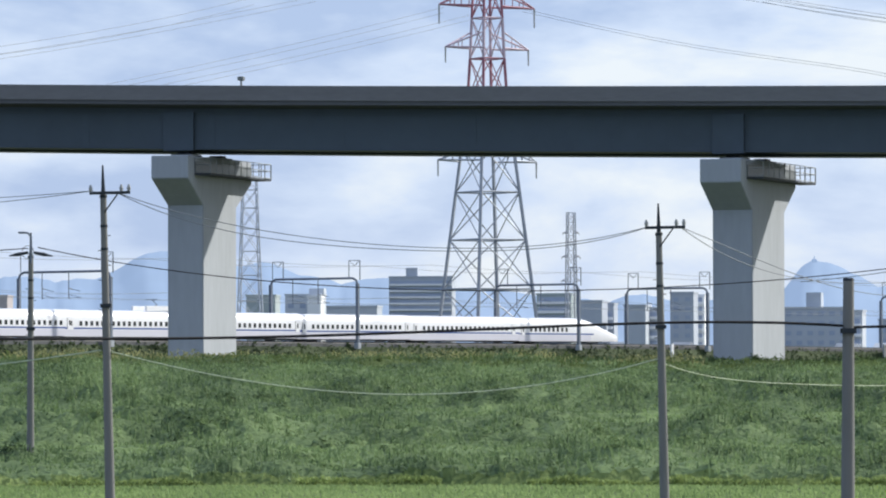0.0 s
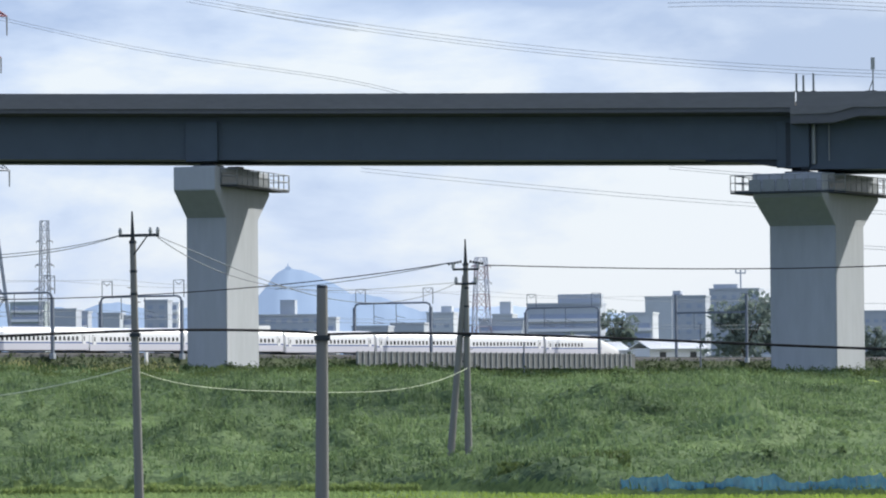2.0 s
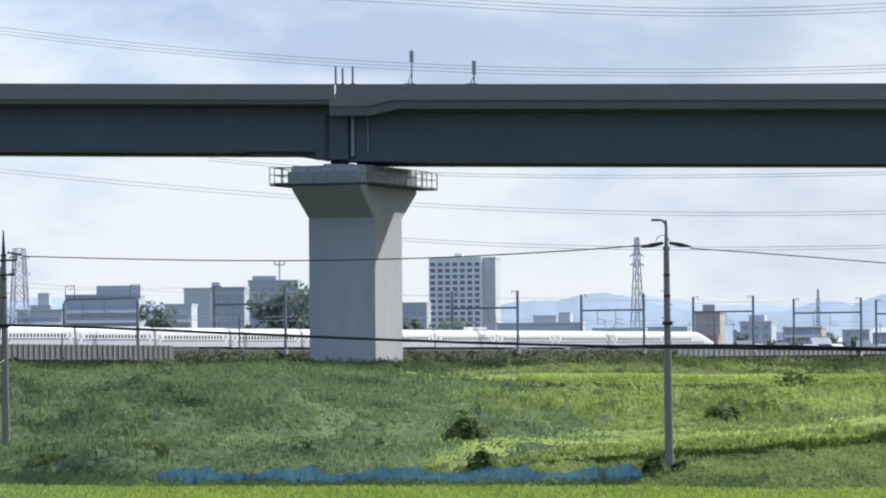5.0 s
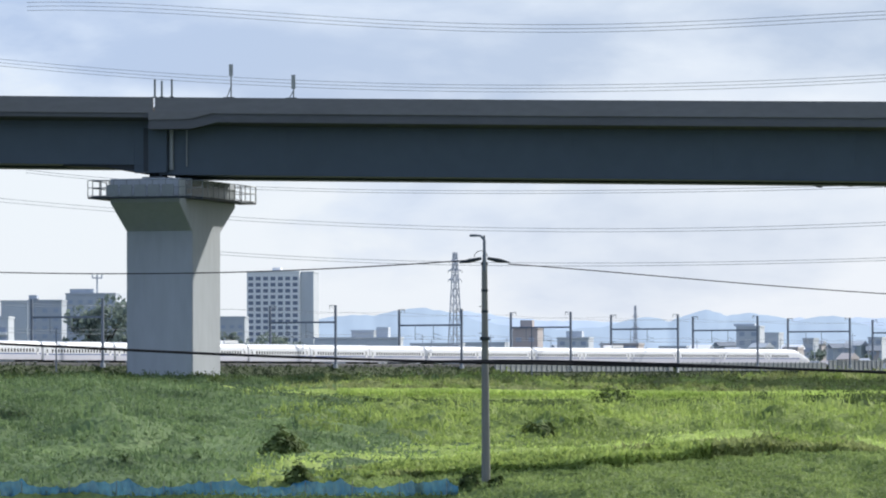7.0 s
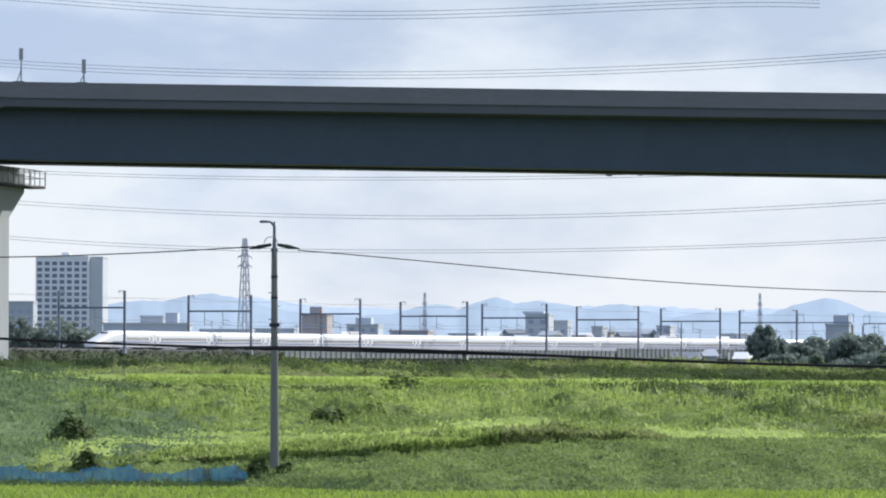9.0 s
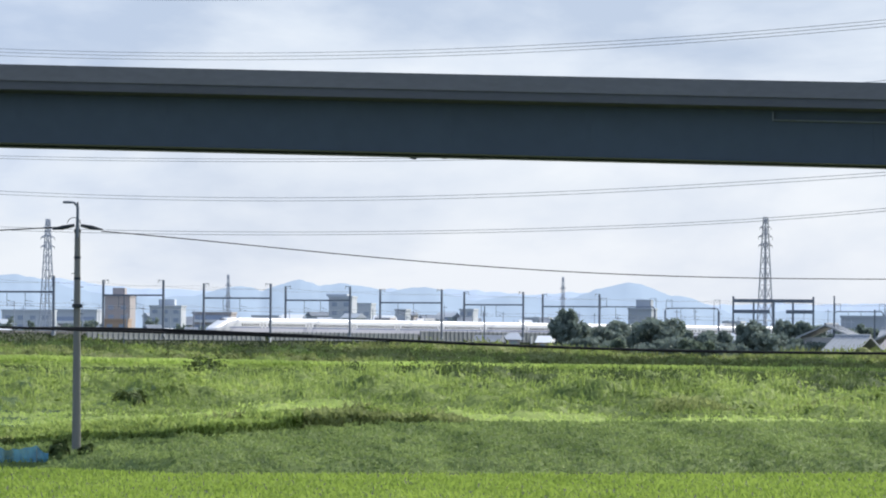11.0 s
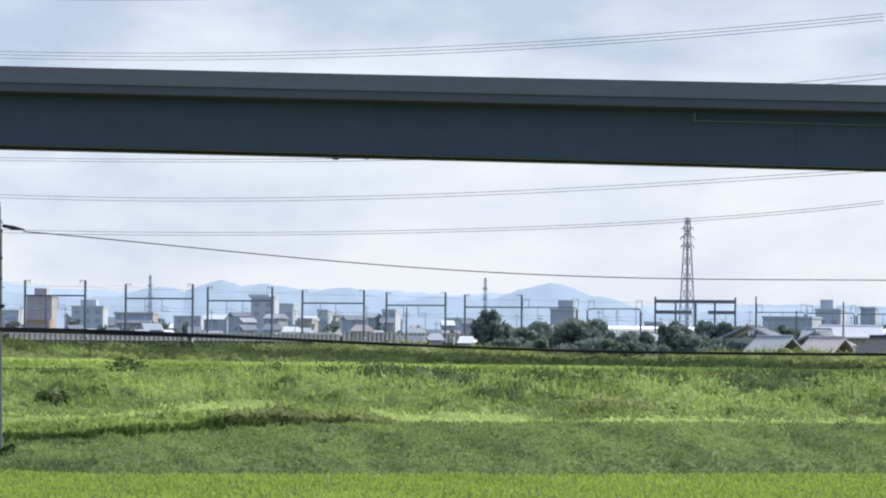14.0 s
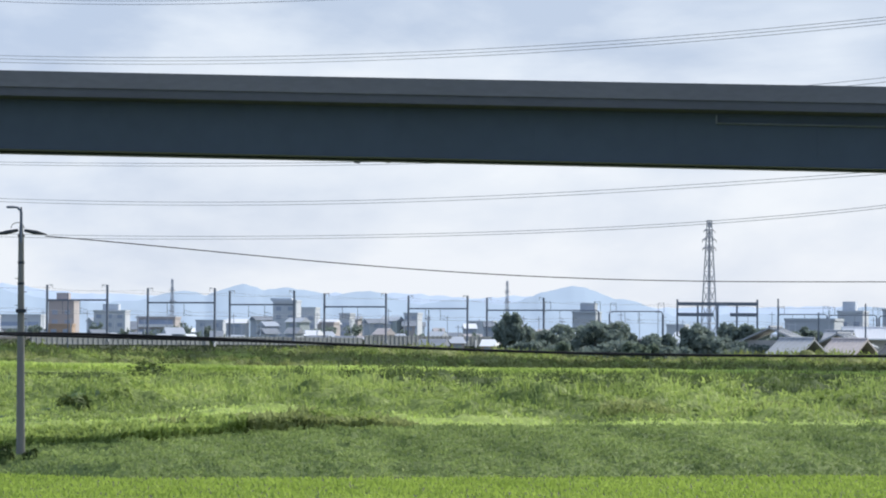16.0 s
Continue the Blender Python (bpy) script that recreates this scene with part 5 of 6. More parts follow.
# ---- trees and nearer houses ----
def tree(b, d, el_top, w_mrad, seed, label="dark green broadleaf tree", n=1500, z0=0.2, leaf=0.45, bare=0.25):
    r = np.random.default_rng(seed)
    tall, w = height(el_top, d) - z0, w_mrad * d / 1000
    g = thing("tree", pose(*site(b, d, z0), 0, 0, seed * 37 % 360), label, "tree", group="trees")
    bm = bmesh.new()
    rod(bm, (0, 0, -0.3), (0.1, 0, tall * 0.45), 0.035 * tall, 0.02 * tall, n=8)
    tips = []
    for k in range(7):
        a = k * 0.9 + r.uniform(0, 0.6)
        e = (math.cos(a) * w * 0.34, math.sin(a) * w * 0.34, tall * r.uniform(0.55, 0.85))
        rod(bm, (0.05, 0, tall * r.uniform(0.25, 0.45)), e, 0.014 * tall, 0.004 * tall, n=5)
        tips.append(e)
    part("trunk", bm, M["bark"], g)
    cent = [np.array(t) for t in tips] + [np.array((0, 0, tall * 0.8)), np.array((0, 0, tall * 0.55))]
    for _ in range(14):
        a, q = r.uniform(0, math.tau), r.uniform(0.1, 0.46)
        cent.append(np.array((math.cos(a) * w * q, math.sin(a) * w * q, tall * r.uniform(bare + 0.05, 0.95 - q))))
    picks = r.integers(0, len(cent), n)
    c = np.array(cent)[picks]
    u = r.normal(size=(n, 3))
    u /= np.linalg.norm(u, axis=1)[:, None]
    p = c + u * (r.uniform(0.35, 1, n) ** 0.5)[:, None] * np.array((0.19 * w, 0.19 * w, 0.14 * tall)) * r.uniform(0.5, 1.25, len(cent))[picks][:, None]
    p[:, 2] = np.clip(p[:, 2], tall * bare * 0.6, tall)
    ax = r.normal(size=(n, 3))
    ax /= np.linalg.norm(ax, axis=1)[:, None]
    bx = np.cross(ax, r.normal(size=(n, 3)))
    bx /= np.linalg.norm(bx, axis=1)[:, None]
    size = leaf * r.uniform(0.6, 1.4, n)[:, None]
    v = np.stack([p - ax * size, p + bx * size * 0.5, p + ax * size, p - bx * size * 0.5], 1).reshape(-1, 3)
    f = np.arange(n * 4).reshape(-1, 4)
    # past 465 m the leaves take the greens paled for haze
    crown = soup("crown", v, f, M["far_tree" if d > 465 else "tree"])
    crown.parent = g
    return g


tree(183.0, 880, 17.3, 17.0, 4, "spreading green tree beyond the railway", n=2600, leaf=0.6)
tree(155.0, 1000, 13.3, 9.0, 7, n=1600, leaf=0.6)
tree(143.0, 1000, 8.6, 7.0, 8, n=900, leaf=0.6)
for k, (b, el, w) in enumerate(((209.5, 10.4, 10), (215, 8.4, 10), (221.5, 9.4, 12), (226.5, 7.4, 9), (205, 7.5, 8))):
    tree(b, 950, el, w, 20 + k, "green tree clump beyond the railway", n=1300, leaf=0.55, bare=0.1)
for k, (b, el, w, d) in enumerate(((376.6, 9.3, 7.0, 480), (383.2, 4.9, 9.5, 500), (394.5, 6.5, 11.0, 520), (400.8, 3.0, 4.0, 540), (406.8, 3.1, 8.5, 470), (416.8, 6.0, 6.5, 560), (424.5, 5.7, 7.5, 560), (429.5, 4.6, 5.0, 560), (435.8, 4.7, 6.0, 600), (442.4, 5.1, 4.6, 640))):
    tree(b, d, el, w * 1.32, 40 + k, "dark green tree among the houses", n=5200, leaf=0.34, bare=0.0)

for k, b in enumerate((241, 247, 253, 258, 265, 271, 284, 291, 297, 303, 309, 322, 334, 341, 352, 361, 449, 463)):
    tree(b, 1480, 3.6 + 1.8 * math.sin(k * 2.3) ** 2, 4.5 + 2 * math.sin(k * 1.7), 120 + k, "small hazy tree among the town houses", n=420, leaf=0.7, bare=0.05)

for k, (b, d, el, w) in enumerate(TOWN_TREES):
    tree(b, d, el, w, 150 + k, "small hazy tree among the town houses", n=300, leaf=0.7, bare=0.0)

for k, (b, el, w, d) in enumerate(((381, 1.9, 13, 470), (397, 1.5, 14, 480), (411, 1.5, 10, 480), (426, 2.4, 14, 520), (387, 1.6, 9, 460), (404, 1.3, 9, 460), (400, 2.8, 7, 520), (420.5, 3.0, 8, 530), (431, 2.2, 7, 540))):
    tree(b, d, el, w, 80 + k, "low spreading green shrub beside the houses", n=3600, leaf=0.28, bare=0.0)


def cottage(b, d, el, w_mrad, roof, turn, wall="stucco"):
    """A low house with a tiled gable roof, eaves, and windows."""
    w, ridge_z = w_mrad * d / 1000, height(el, d)
    g = thing("cottage", pose(*site(b, d, 0.1), 0, 0, turn), "low house with a wide tiled gable roof", "house", group="cottages")
    eave = ridge_z - 1.6
    part("wall", boxes(((-w / 2 + 0.6, 0.7, -0.2), (w / 2 - 0.6, 6.6, eave + 0.15))), M[wall], g)
    bm = prism(bmesh.new(), [(-0.2, eave - 0.1), (3.6, ridge_z - 0.15), (7.4, eave - 0.1), (7.4, eave + 0.1), (3.6, ridge_z + 0.05), (-0.2, eave + 0.1)], w, axis="x", start=-w / 2)
    roof_ob = part("roof", bm, M[roof], g)
    part("ridge_tiles", rods(((-w / 2, 3.6, ridge_z + 0.06), (w / 2, 3.6, ridge_z + 0.06), 0.16), n=8), M[roof], roof_ob)
    ribs = part("tile_ribbing", boxes(*[((x, 0, -0.03), (x + 0.06, 4.25, 0.02)) for x in np.arange(-w / 2 + 0.2, w / 2 - 0.2, 0.55)]), M[roof], roof_ob)
    ribs.matrix_local = pose(0, -0.2, eave + 0.1, math.degrees(math.atan2(ridge_z - eave, 3.8)), 0, 0)
    for x in (-w / 4, w / 4):
        part("window", boxes(((x - 0.8, 0.62, eave - 1.9), (x + 0.8, 0.72, eave - 0.6))), M["glass"], g)


cottage(435.5, 430, 1.6, 8.5, "tile_grey", -48, "tile_dark")
cottage(440.3, 520, 4.2, 6.5, "tile_grey", 40)
cottage(447.5, 440, 1.5, 8.5, "tile_pink", -46, "tile_dark")
cottage(455.0, 520, 2.9, 6.0, "tile_grey", 35)
cottage(460.0, 430, 1.8, 8.0, "tile_dark", -50, "tile_dark")
cottage(412.0, 500, 1.0, 8.0, "tile_dark", 25)
cottage(402.5, 600, 3.0, 6.0, "tile_dark", 30)
cottage(456.0, 640, 4.2, 14.0, "white", -20, "stucco")
cottage(447.0, 560, 3.4, 6.5, "tile_grey", -35)
cottage(147.0, 930, 5.7, 27.0, "white", 28, "white")
cottage(168.5, 930, 5.9, 17.0, "white", 28, "white")


WIRES = []
WIRES.append(wire("black_cable", [(-112.6, 84, 6.2), (-97.7, 84, 6.3), (-45.5, 86, 6.4), (-0.1, 87, 7.7), (31.9, 88, 9.0), (64.4, 89, 9.4), (89.2, 90, 8.5)], 0.03, M["cable"], "thick black cable strung across the field"))
WIRES.append(wire("black_cable", [(89.0, 90, 8.2), (104.3, 90, 8.4), (129.3, 90, 7.8), (187.4, 91, 5.2), (189.1, 91, 4.8), (286.7, 91, 1.5), (258.2, 91, 2.2), (355.8, 92, -0.6)], 0.03, M["cable"], "thick black cable strung across the field"))
WIRES.append(wire("black_cable", [(258.2, 91, 2.2), (355.8, 92, -0.6), (402.6, 93, -1.7), (362.5, 92, -0.6), (460.1, 94, -1.8), (482.6, 94, -1.9)], 0.032, M["cable"], "thick black cable strung across the field"))
WIRES.append(wire("low_cable", [(-116.3, 150, -1.4), (-97.7, 145, 0.7), (-75.4, 138, 3.7)], 0.02, M["guy"], "pale low cable sagging between utility poles"))
WIRES.append(wire("low_cable", [(-73.5, 138, 3.5), (-48.0, 138, -2.3), (-11.9, 139, -6.2), (20.6, 140, -4.3), (48.1, 140, 1.6)], 0.02, M["guy"], "pale low cable sagging between utility poles"))
WIRES.append(wire("low_cable", [(48.2, 140, 0.7), (71.7, 150, -3.9), (90.4, 159, -4.6), (117.9, 170, -1.2), (121.7, 172, 0.6)], 0.011, M["guy"], "pale low cable sagging between utility poles"))
WIRES.append(wire("power_wire", [(-116.3, 190, 36.6), (-97.7, 165, 37.4), (-77.2, 138, 38.9)], 0.014, M["wire"], "power line wire between utility poles"))
WIRES.append(wire("power_wire", [(-72.3, 138, 38.9), (-60.4, 138, 34.1), (-39.2, 139, 30.6), (-3.0, 139, 25.8), (27.0, 140, 27.4), (45.8, 140, 30.6)], 0.014, M["wire"], "power line wire between utility poles"))
WIRES.append(wire("power_wire", [(52.6, 140, 30.5), (59.5, 144, 27.6), (71.9, 152, 22.3), (119.4, 172, 19.4)], 0.014, M["wire"], "power line wire between utility poles"))
WIRES.append(wire("power_wire", [(-116.3, 190, 34.9), (-97.7, 165, 36.4), (-77.2, 138, 38.9)], 0.014, M["wire"], "power line wire between utility poles"))
WIRES.append(wire("power_wire", [(-72.3, 138, 38.9), (-60.4, 138, 33.1), (-39.2, 139, 28.9), (-3.0, 139, 25.2), (27.0, 140, 26.7), (45.8, 140, 30.6)], 0.014, M["wire"], "power line wire between utility poles"))
WIRES.append(wire("power_wire", [(52.6, 140, 30.5), (59.5, 144, 25.9), (71.9, 152, 20.6), (119.4, 172, 19.4)], 0.014, M["wire"], "power line wire between utility poles"))
WIRES.append(wire("distribution_cable", [(-116.3, 192, 24.3), (-97.7, 181, 25.8), (-91.5, 177, 26.2)], 0.022, M["cable"], "dark distribution cable between utility poles"))
WIRES.append(wire("distribution_cable", [(-89.3, 177, 26.4), (-60.5, 178, 21.4), (-28.0, 179, 18.0), (-0.0, 179, 16.7), (37.6, 180, 16.9), (75.0, 181, 18.8), (117.9, 172, 23.8)], 0.022, M["cable"], "dark distribution cable between utility poles"))
WIRES.append(wire("distribution_cable", [(125.7, 172, 23.2), (153.7, 167, 22.3), (188.7, 161, 21.8), (216.2, 157, 22.2), (264.2, 152, 24.6)], 0.022, M["cable"], "dark distribution cable between utility poles"))
WIRES.append(wire("distribution_cable", [(272.8, 152, 23.7), (310.2, 158, 20.6), (355.9, 165, 16.8), (364.9, 166, 16.1), (419.4, 175, 14.7), (462.6, 182, 14.4), (485.1, 185, 14.5)], 0.02, M["cable"], "dark distribution cable between utility poles"))
WIRES.append(wire("distribution_cable", [(79.1, 176, 18.3), (98.9, 174, 20.5), (117.0, 172, 23.6)], 0.016, M["wire"], "dark distribution cable between utility poles"))
WIRES.append(wire("transmission_wire", [(-110.1, 560, 68.9), (-97.7, 574, 70.7), (-67.2, 610, 75.9), (-41.6, 640, 81.8)], 0.028, M["wire"], "high-voltage conductor hanging across the sky"))
WIRES.append(wire("transmission_wire", [(-110.1, 560, 67.2), (-97.7, 574, 68.9), (-67.2, 610, 74.1), (-41.6, 640, 80.1)], 0.028, M["wire"], "high-voltage conductor hanging across the sky"))
WIRES.append(wire("transmission_wire", [(-110.1, 560, 67.3), (-79.1, 590, 72.1), (-45.4, 623, 78.4), (-27.9, 640, 81.9)], 0.028, M["wire"], "high-voltage conductor hanging across the sky"))
WIRES.append(wire("transmission_wire", [(-110.1, 560, 66.2), (-79.1, 590, 71.0), (-45.4, 623, 77.3), (-27.9, 640, 80.8)], 0.028, M["wire"], "high-voltage conductor hanging across the sky"))
WIRES.append(wire("transmission_wire", [(-74.1, 640, 62.4), (-37.9, 676, 70.2), (0.3, 715, 79.4)], 0.028, M["wire"], "high-voltage conductor hanging across the sky"))
WIRES.append(wire("transmission_wire", [(-74.1, 640, 61.3), (-37.9, 676, 69.0), (0.3, 715, 78.2)], 0.028, M["wire"], "high-voltage conductor hanging across the sky"))
WIRES.append(wire("transmission_wire", [(-61.6, 640, 62.4), (-27.9, 677, 69.6), (5.9, 715, 77.6)], 0.028, M["wire"], "high-voltage conductor hanging across the sky"))
WIRES.append(wire("transmission_wire", [(-61.6, 640, 61.3), (-27.9, 677, 68.5), (5.9, 715, 76.5)], 0.028, M["wire"], "high-voltage conductor hanging across the sky"))
WIRES.append(wire("transmission_wire", [(17.8, 715, 79.0), (39.7, 689, 74.0), (77.1, 645, 67.5), (102.3, 615, 63.1), (115.3, 600, 59.0)], 0.028, M["wire"], "high-voltage conductor hanging across the sky"))
WIRES.append(wire("transmission_wire", [(17.8, 715, 78.4), (39.7, 689, 73.4), (77.1, 645, 66.9), (102.3, 615, 62.5), (115.3, 600, 58.4)], 0.028, M["wire"], "high-voltage conductor hanging across the sky"))
WIRES.append(wire("transmission_wire", [(60.0, 640, 83.6), (128.1, 603, 72.7), (188.2, 570, 66.6), (182.8, 573, 67.4), (287.3, 516, 63.0), (257.9, 532, 63.9), (356.2, 478, 64.9), (402.6, 453, 68.2), (462.1, 420, 73.3)], 0.028, M["wire"], "high-voltage conductor hanging across the sky"))
WIRES.append(wire("transmission_wire", [(60.0, 640, 82.8), (128.1, 603, 71.9), (188.2, 570, 65.8), (182.8, 573, 66.7), (287.3, 516, 62.2), (257.9, 532, 63.2), (356.2, 478, 64.2), (402.6, 453, 67.4), (462.1, 420, 72.6)], 0.028, M["wire"], "high-voltage conductor hanging across the sky"))
WIRES.append(wire("transmission_wire", [(60.0, 640, 82.1), (128.1, 603, 71.2), (188.2, 570, 65.1), (182.8, 573, 65.9), (287.3, 516, 61.5), (257.9, 532, 62.4), (356.2, 478, 63.4), (402.6, 453, 66.7), (462.1, 420, 71.8)], 0.028, M["wire"], "high-voltage conductor hanging across the sky"))
WIRES.append(wire("transmission_wire", [(166.6, 560, 81.7), (287.5, 494, 76.7), (257.9, 510, 77.3), (356.3, 457, 79.1), (387.9, 440, 79.2)], 0.028, M["wire"], "high-voltage conductor hanging across the sky"))
WIRES.append(wire("transmission_wire", [(166.6, 560, 80.8), (287.4, 494, 75.8), (257.9, 510, 76.4), (356.3, 457, 78.3), (387.9, 440, 78.4)], 0.028, M["wire"], "high-voltage conductor hanging across the sky"))
WIRES.append(wire("transmission_wire", [(166.6, 560, 79.9), (287.4, 494, 75.0), (257.9, 510, 75.6), (356.3, 457, 77.4), (387.9, 440, 77.5)], 0.028, M["wire"], "high-voltage conductor hanging across the sky"))
WIRES.append(wire("transmission_wire", [(98.4, 640, 45.0), (122.1, 626, 42.1), (116.4, 630, 43.1), (181.3, 592, 36.9), (216.3, 572, 33.8), (272.4, 539, 31.7), (269.0, 541, 31.8), (356.0, 491, 32.5), (341.7, 499, 32.2), (445.3, 439, 38.0), (478.7, 420, 40.6)], 0.028, M["wire"], "high-voltage conductor hanging across the sky"))
WIRES.append(wire("transmission_wire", [(98.4, 640, 44.2), (122.1, 626, 41.3), (116.4, 630, 42.3), (181.3, 592, 36.1), (216.3, 572, 33.1), (272.4, 539, 31.0), (269.0, 541, 31.1), (356.0, 491, 31.8), (341.7, 499, 31.5), (445.3, 439, 37.3), (478.7, 420, 39.9)], 0.028, M["wire"], "high-voltage conductor hanging across the sky"))
WIRES.append(wire("transmission_wire", [(166.4, 600, 44.7), (253.8, 543, 40.1), (272.8, 531, 39.9), (356.1, 477, 40.7), (352.9, 479, 41.0), (429.0, 430, 45.6)], 0.028, M["wire"], "high-voltage conductor hanging across the sky"))
WIRES.append(wire("transmission_wire", [(166.4, 600, 44.1), (253.8, 543, 39.5), (272.8, 531, 39.3), (356.1, 477, 40.1), (352.9, 479, 40.4), (429.0, 430, 45.0)], 0.028, M["wire"], "high-voltage conductor hanging across the sky"))
WIRES.append(wire("transmission_wire", [(197.5, 560, 27.6), (208.8, 554, 26.6), (252.8, 533, 24.4), (356.0, 482, 24.3), (331.8, 494, 24.5), (391.8, 465, 26.3), (462.5, 430, 32.0)], 0.028, M["wire"], "high-voltage conductor hanging across the sky"))
WIRES.append(wire("transmission_wire", [(197.5, 560, 27.0), (208.8, 554, 26.0), (252.8, 533, 23.7), (356.0, 482, 23.7), (331.8, 494, 23.9), (391.8, 465, 25.7), (462.5, 430, 31.4)], 0.028, M["wire"], "high-voltage conductor hanging across the sky"))
WIRES.append(wire("transmission_wire", [(439.5, 460, 57.7), (462.2, 445, 60.0), (484.7, 430, 62.4)], 0.028, M["wire"], "high-voltage conductor hanging across the sky"))
WIRES.append(wire("transmission_wire", [(439.5, 460, 56.7), (462.2, 445, 59.0), (484.7, 430, 61.4)], 0.028, M["wire"], "high-voltage conductor hanging across the sky"))
WIRES.append(wire("transmission_wire", [(70.9, 640, 81.3), (83.4, 622, 78.8), (98.0, 600, 76.4)], 0.028, M["wire"], "high-voltage conductor hanging across the sky"))
WIRES.append(wire("transmission_wire", [(70.9, 640, 80.2), (83.4, 622, 77.7), (98.0, 600, 75.3)], 0.028, M["wire"], "high-voltage conductor hanging across the sky"))
# small spacers clamped on two of the conductors
for w in (WIRES[-8], WIRES[-4]):
    for k in (26, 27):
        p = Vector(w.data.splines[0].points[k].co[:3])
        cu = bpy.data.curves.new("wire_spacer", "CURVE")
        cu.dimensions, cu.bevel_depth, cu.bevel_resolution, cu.use_fill_caps = "3D", 0.13, 2, True
        sp = cu.splines.new("POLY")
        sp.points.add(2)
        for q, (off, r) in enumerate(((-0.33, 0.5), (0.1, 1.2), (0.33, 0.8))):
            sp.points[q].co, sp.points[q].radius = (*(p + Vector((off, -0.35 * off, 0))), 1), r
        cu.materials.append(M["dark"])
        tagged(new("wire_spacer", cu), "small dark spacer clamped on a conductor", "wire spacer", group="wire spacers")


# ---- vegetation on the slope ----
rng = np.random.default_rng(5)


def scatter(n, b0, b1, d0, d1):
    return rng.uniform(b0, b1, n), np.sqrt(rng.uniform(d0 ** 2, d1 ** 2, n))


def bank_edge(b):
    """Distance at which the mown bank gives way to tall growth."""
    return edge_of_field(b) + np.interp(b, (-120, 200, 245, 300, 345, 380, 470), (0.5, 0.5, 4.5, 7.5, 12, 14, 14))


def streaks(b, d, size, seed):
    """Like clumpy, but drawn out along the line of sight, as the slope's growth runs."""
    return clumpy(b * (150 + 0.18 * (d - 150)) / d, 150 + 0.18 * (d - 150), size, seed)


def growth(b, d):
    """Height of the rank growth: low on the terrace behind the bank, bushy higher up."""
    e = bank_edge(b)
    u = np.clip((d - e) / (285 - e), 0, 1)
    right = np.clip((b - 190) / 60, 0, 1)
    # the terrace narrows to a strip further along
    narrow = np.clip((b - 330) / 35, 0, 1)
    low = np.interp(u + 0.24 * narrow * np.clip(1 - u / 0.5, 0, 1), (0, 0.04, 0.10, 0.27, 0.32, 0.48, 0.59, 0.65, 0.68, 0.74, 0.79, 1.0), (0.3, 0.3, 0.25, 0.3, 0.9, 0.95, 0.55, 0.25, 0.05, 0.05, 0.5, 0.8))
    v = np.clip((d - edge_of_field(b) - 13) / (255 - edge_of_field(b)), 0, 1)
    even = np.interp(v, (0, 0.03, 0.06, 0.13, 0.17, 0.22, 0.25, 0.37, 0.42, 0.46, 0.50, 0.66, 0.74, 0.86, 0.93, 1.0), (0.7, 0.7, 0.3, 0.35, 0.95, 1.0, 0.4, 0.4, 0.95, 1.0, 0.5, 0.5, 0.8, 0.5, 0.5, 0.55))
    return (low * right + even * (1 - right)) * (0.2 + 0.6 * streaks(b, d, 7, 1) + 0.45 * clumpy(b, d, 10, 22) + 0.6 * clumpy(b, d, 4.5, 2))


def domes(b, d, size, seed):
    """Rounded tufts packed side by side, each of its own height, with creases between them: 0 to 1."""
    x, y = d * np.sin(b / 1000) / size, d * np.cos(b / 1000) / size
    ix, iy = np.floor(x), np.floor(y)
    chance = lambda i, j, k: np.modf(np.abs(np.sin(i * 127.1 + j * 311.7 + 74.7 * k + seed * 13.3)) * 43758.5453)[0]
    best = np.zeros_like(x)
    for i in (-1, 0, 1):
        for j in (-1, 0, 1):
            cx, cy = ix + i, iy + j
            r2 = (x - cx - chance(cx, cy, 1)) ** 2 + (y - cy - chance(cx, cy, 2)) ** 2
            wide = 0.55 + 0.45 * chance(cx, cy, 3)
            best = np.maximum(best, (0.35 + 0.65 * chance(cx, cy, 4)) * np.sqrt(np.clip(1 - r2 / wide ** 2, 0, 1)))
    return best


def cover(b, d):
    """Height of the closed mass of growth over the ground."""
    f, e = edge_of_field(b), bank_edge(b)
    right = np.clip((b - 190) / 60, 0, 1)
    mown = 0.04 + 0.20 * domes(b, d, 0.7, 3) + 0.08 * domes(b, d, 1.6, 4) + 0.07 * np.sin((d - f) * 2.4 + 2 * clumpy(b, d, 9, 27)) ** 2
    rank = growth(b, d) * (0.06 + 0.50 * domes(b, d, 2.6, 5) + 0.46 * domes(b, d, 1.2, 6) + 0.28 * domes(b, d, 0.6, 7))
    even = growth(b, d) * (0.30 + 0.30 * domes(b, d, 2.2, 8) + 0.32 * domes(b, d, 1.0, 9) + 0.18 * domes(b, d, 0.6, 10))
    return np.where(d > e, rank * right + even * (1 - right), mown) * np.clip((292 - d) / 4, 0, 1) * np.clip((d - f) / 1.1, 0, 1)


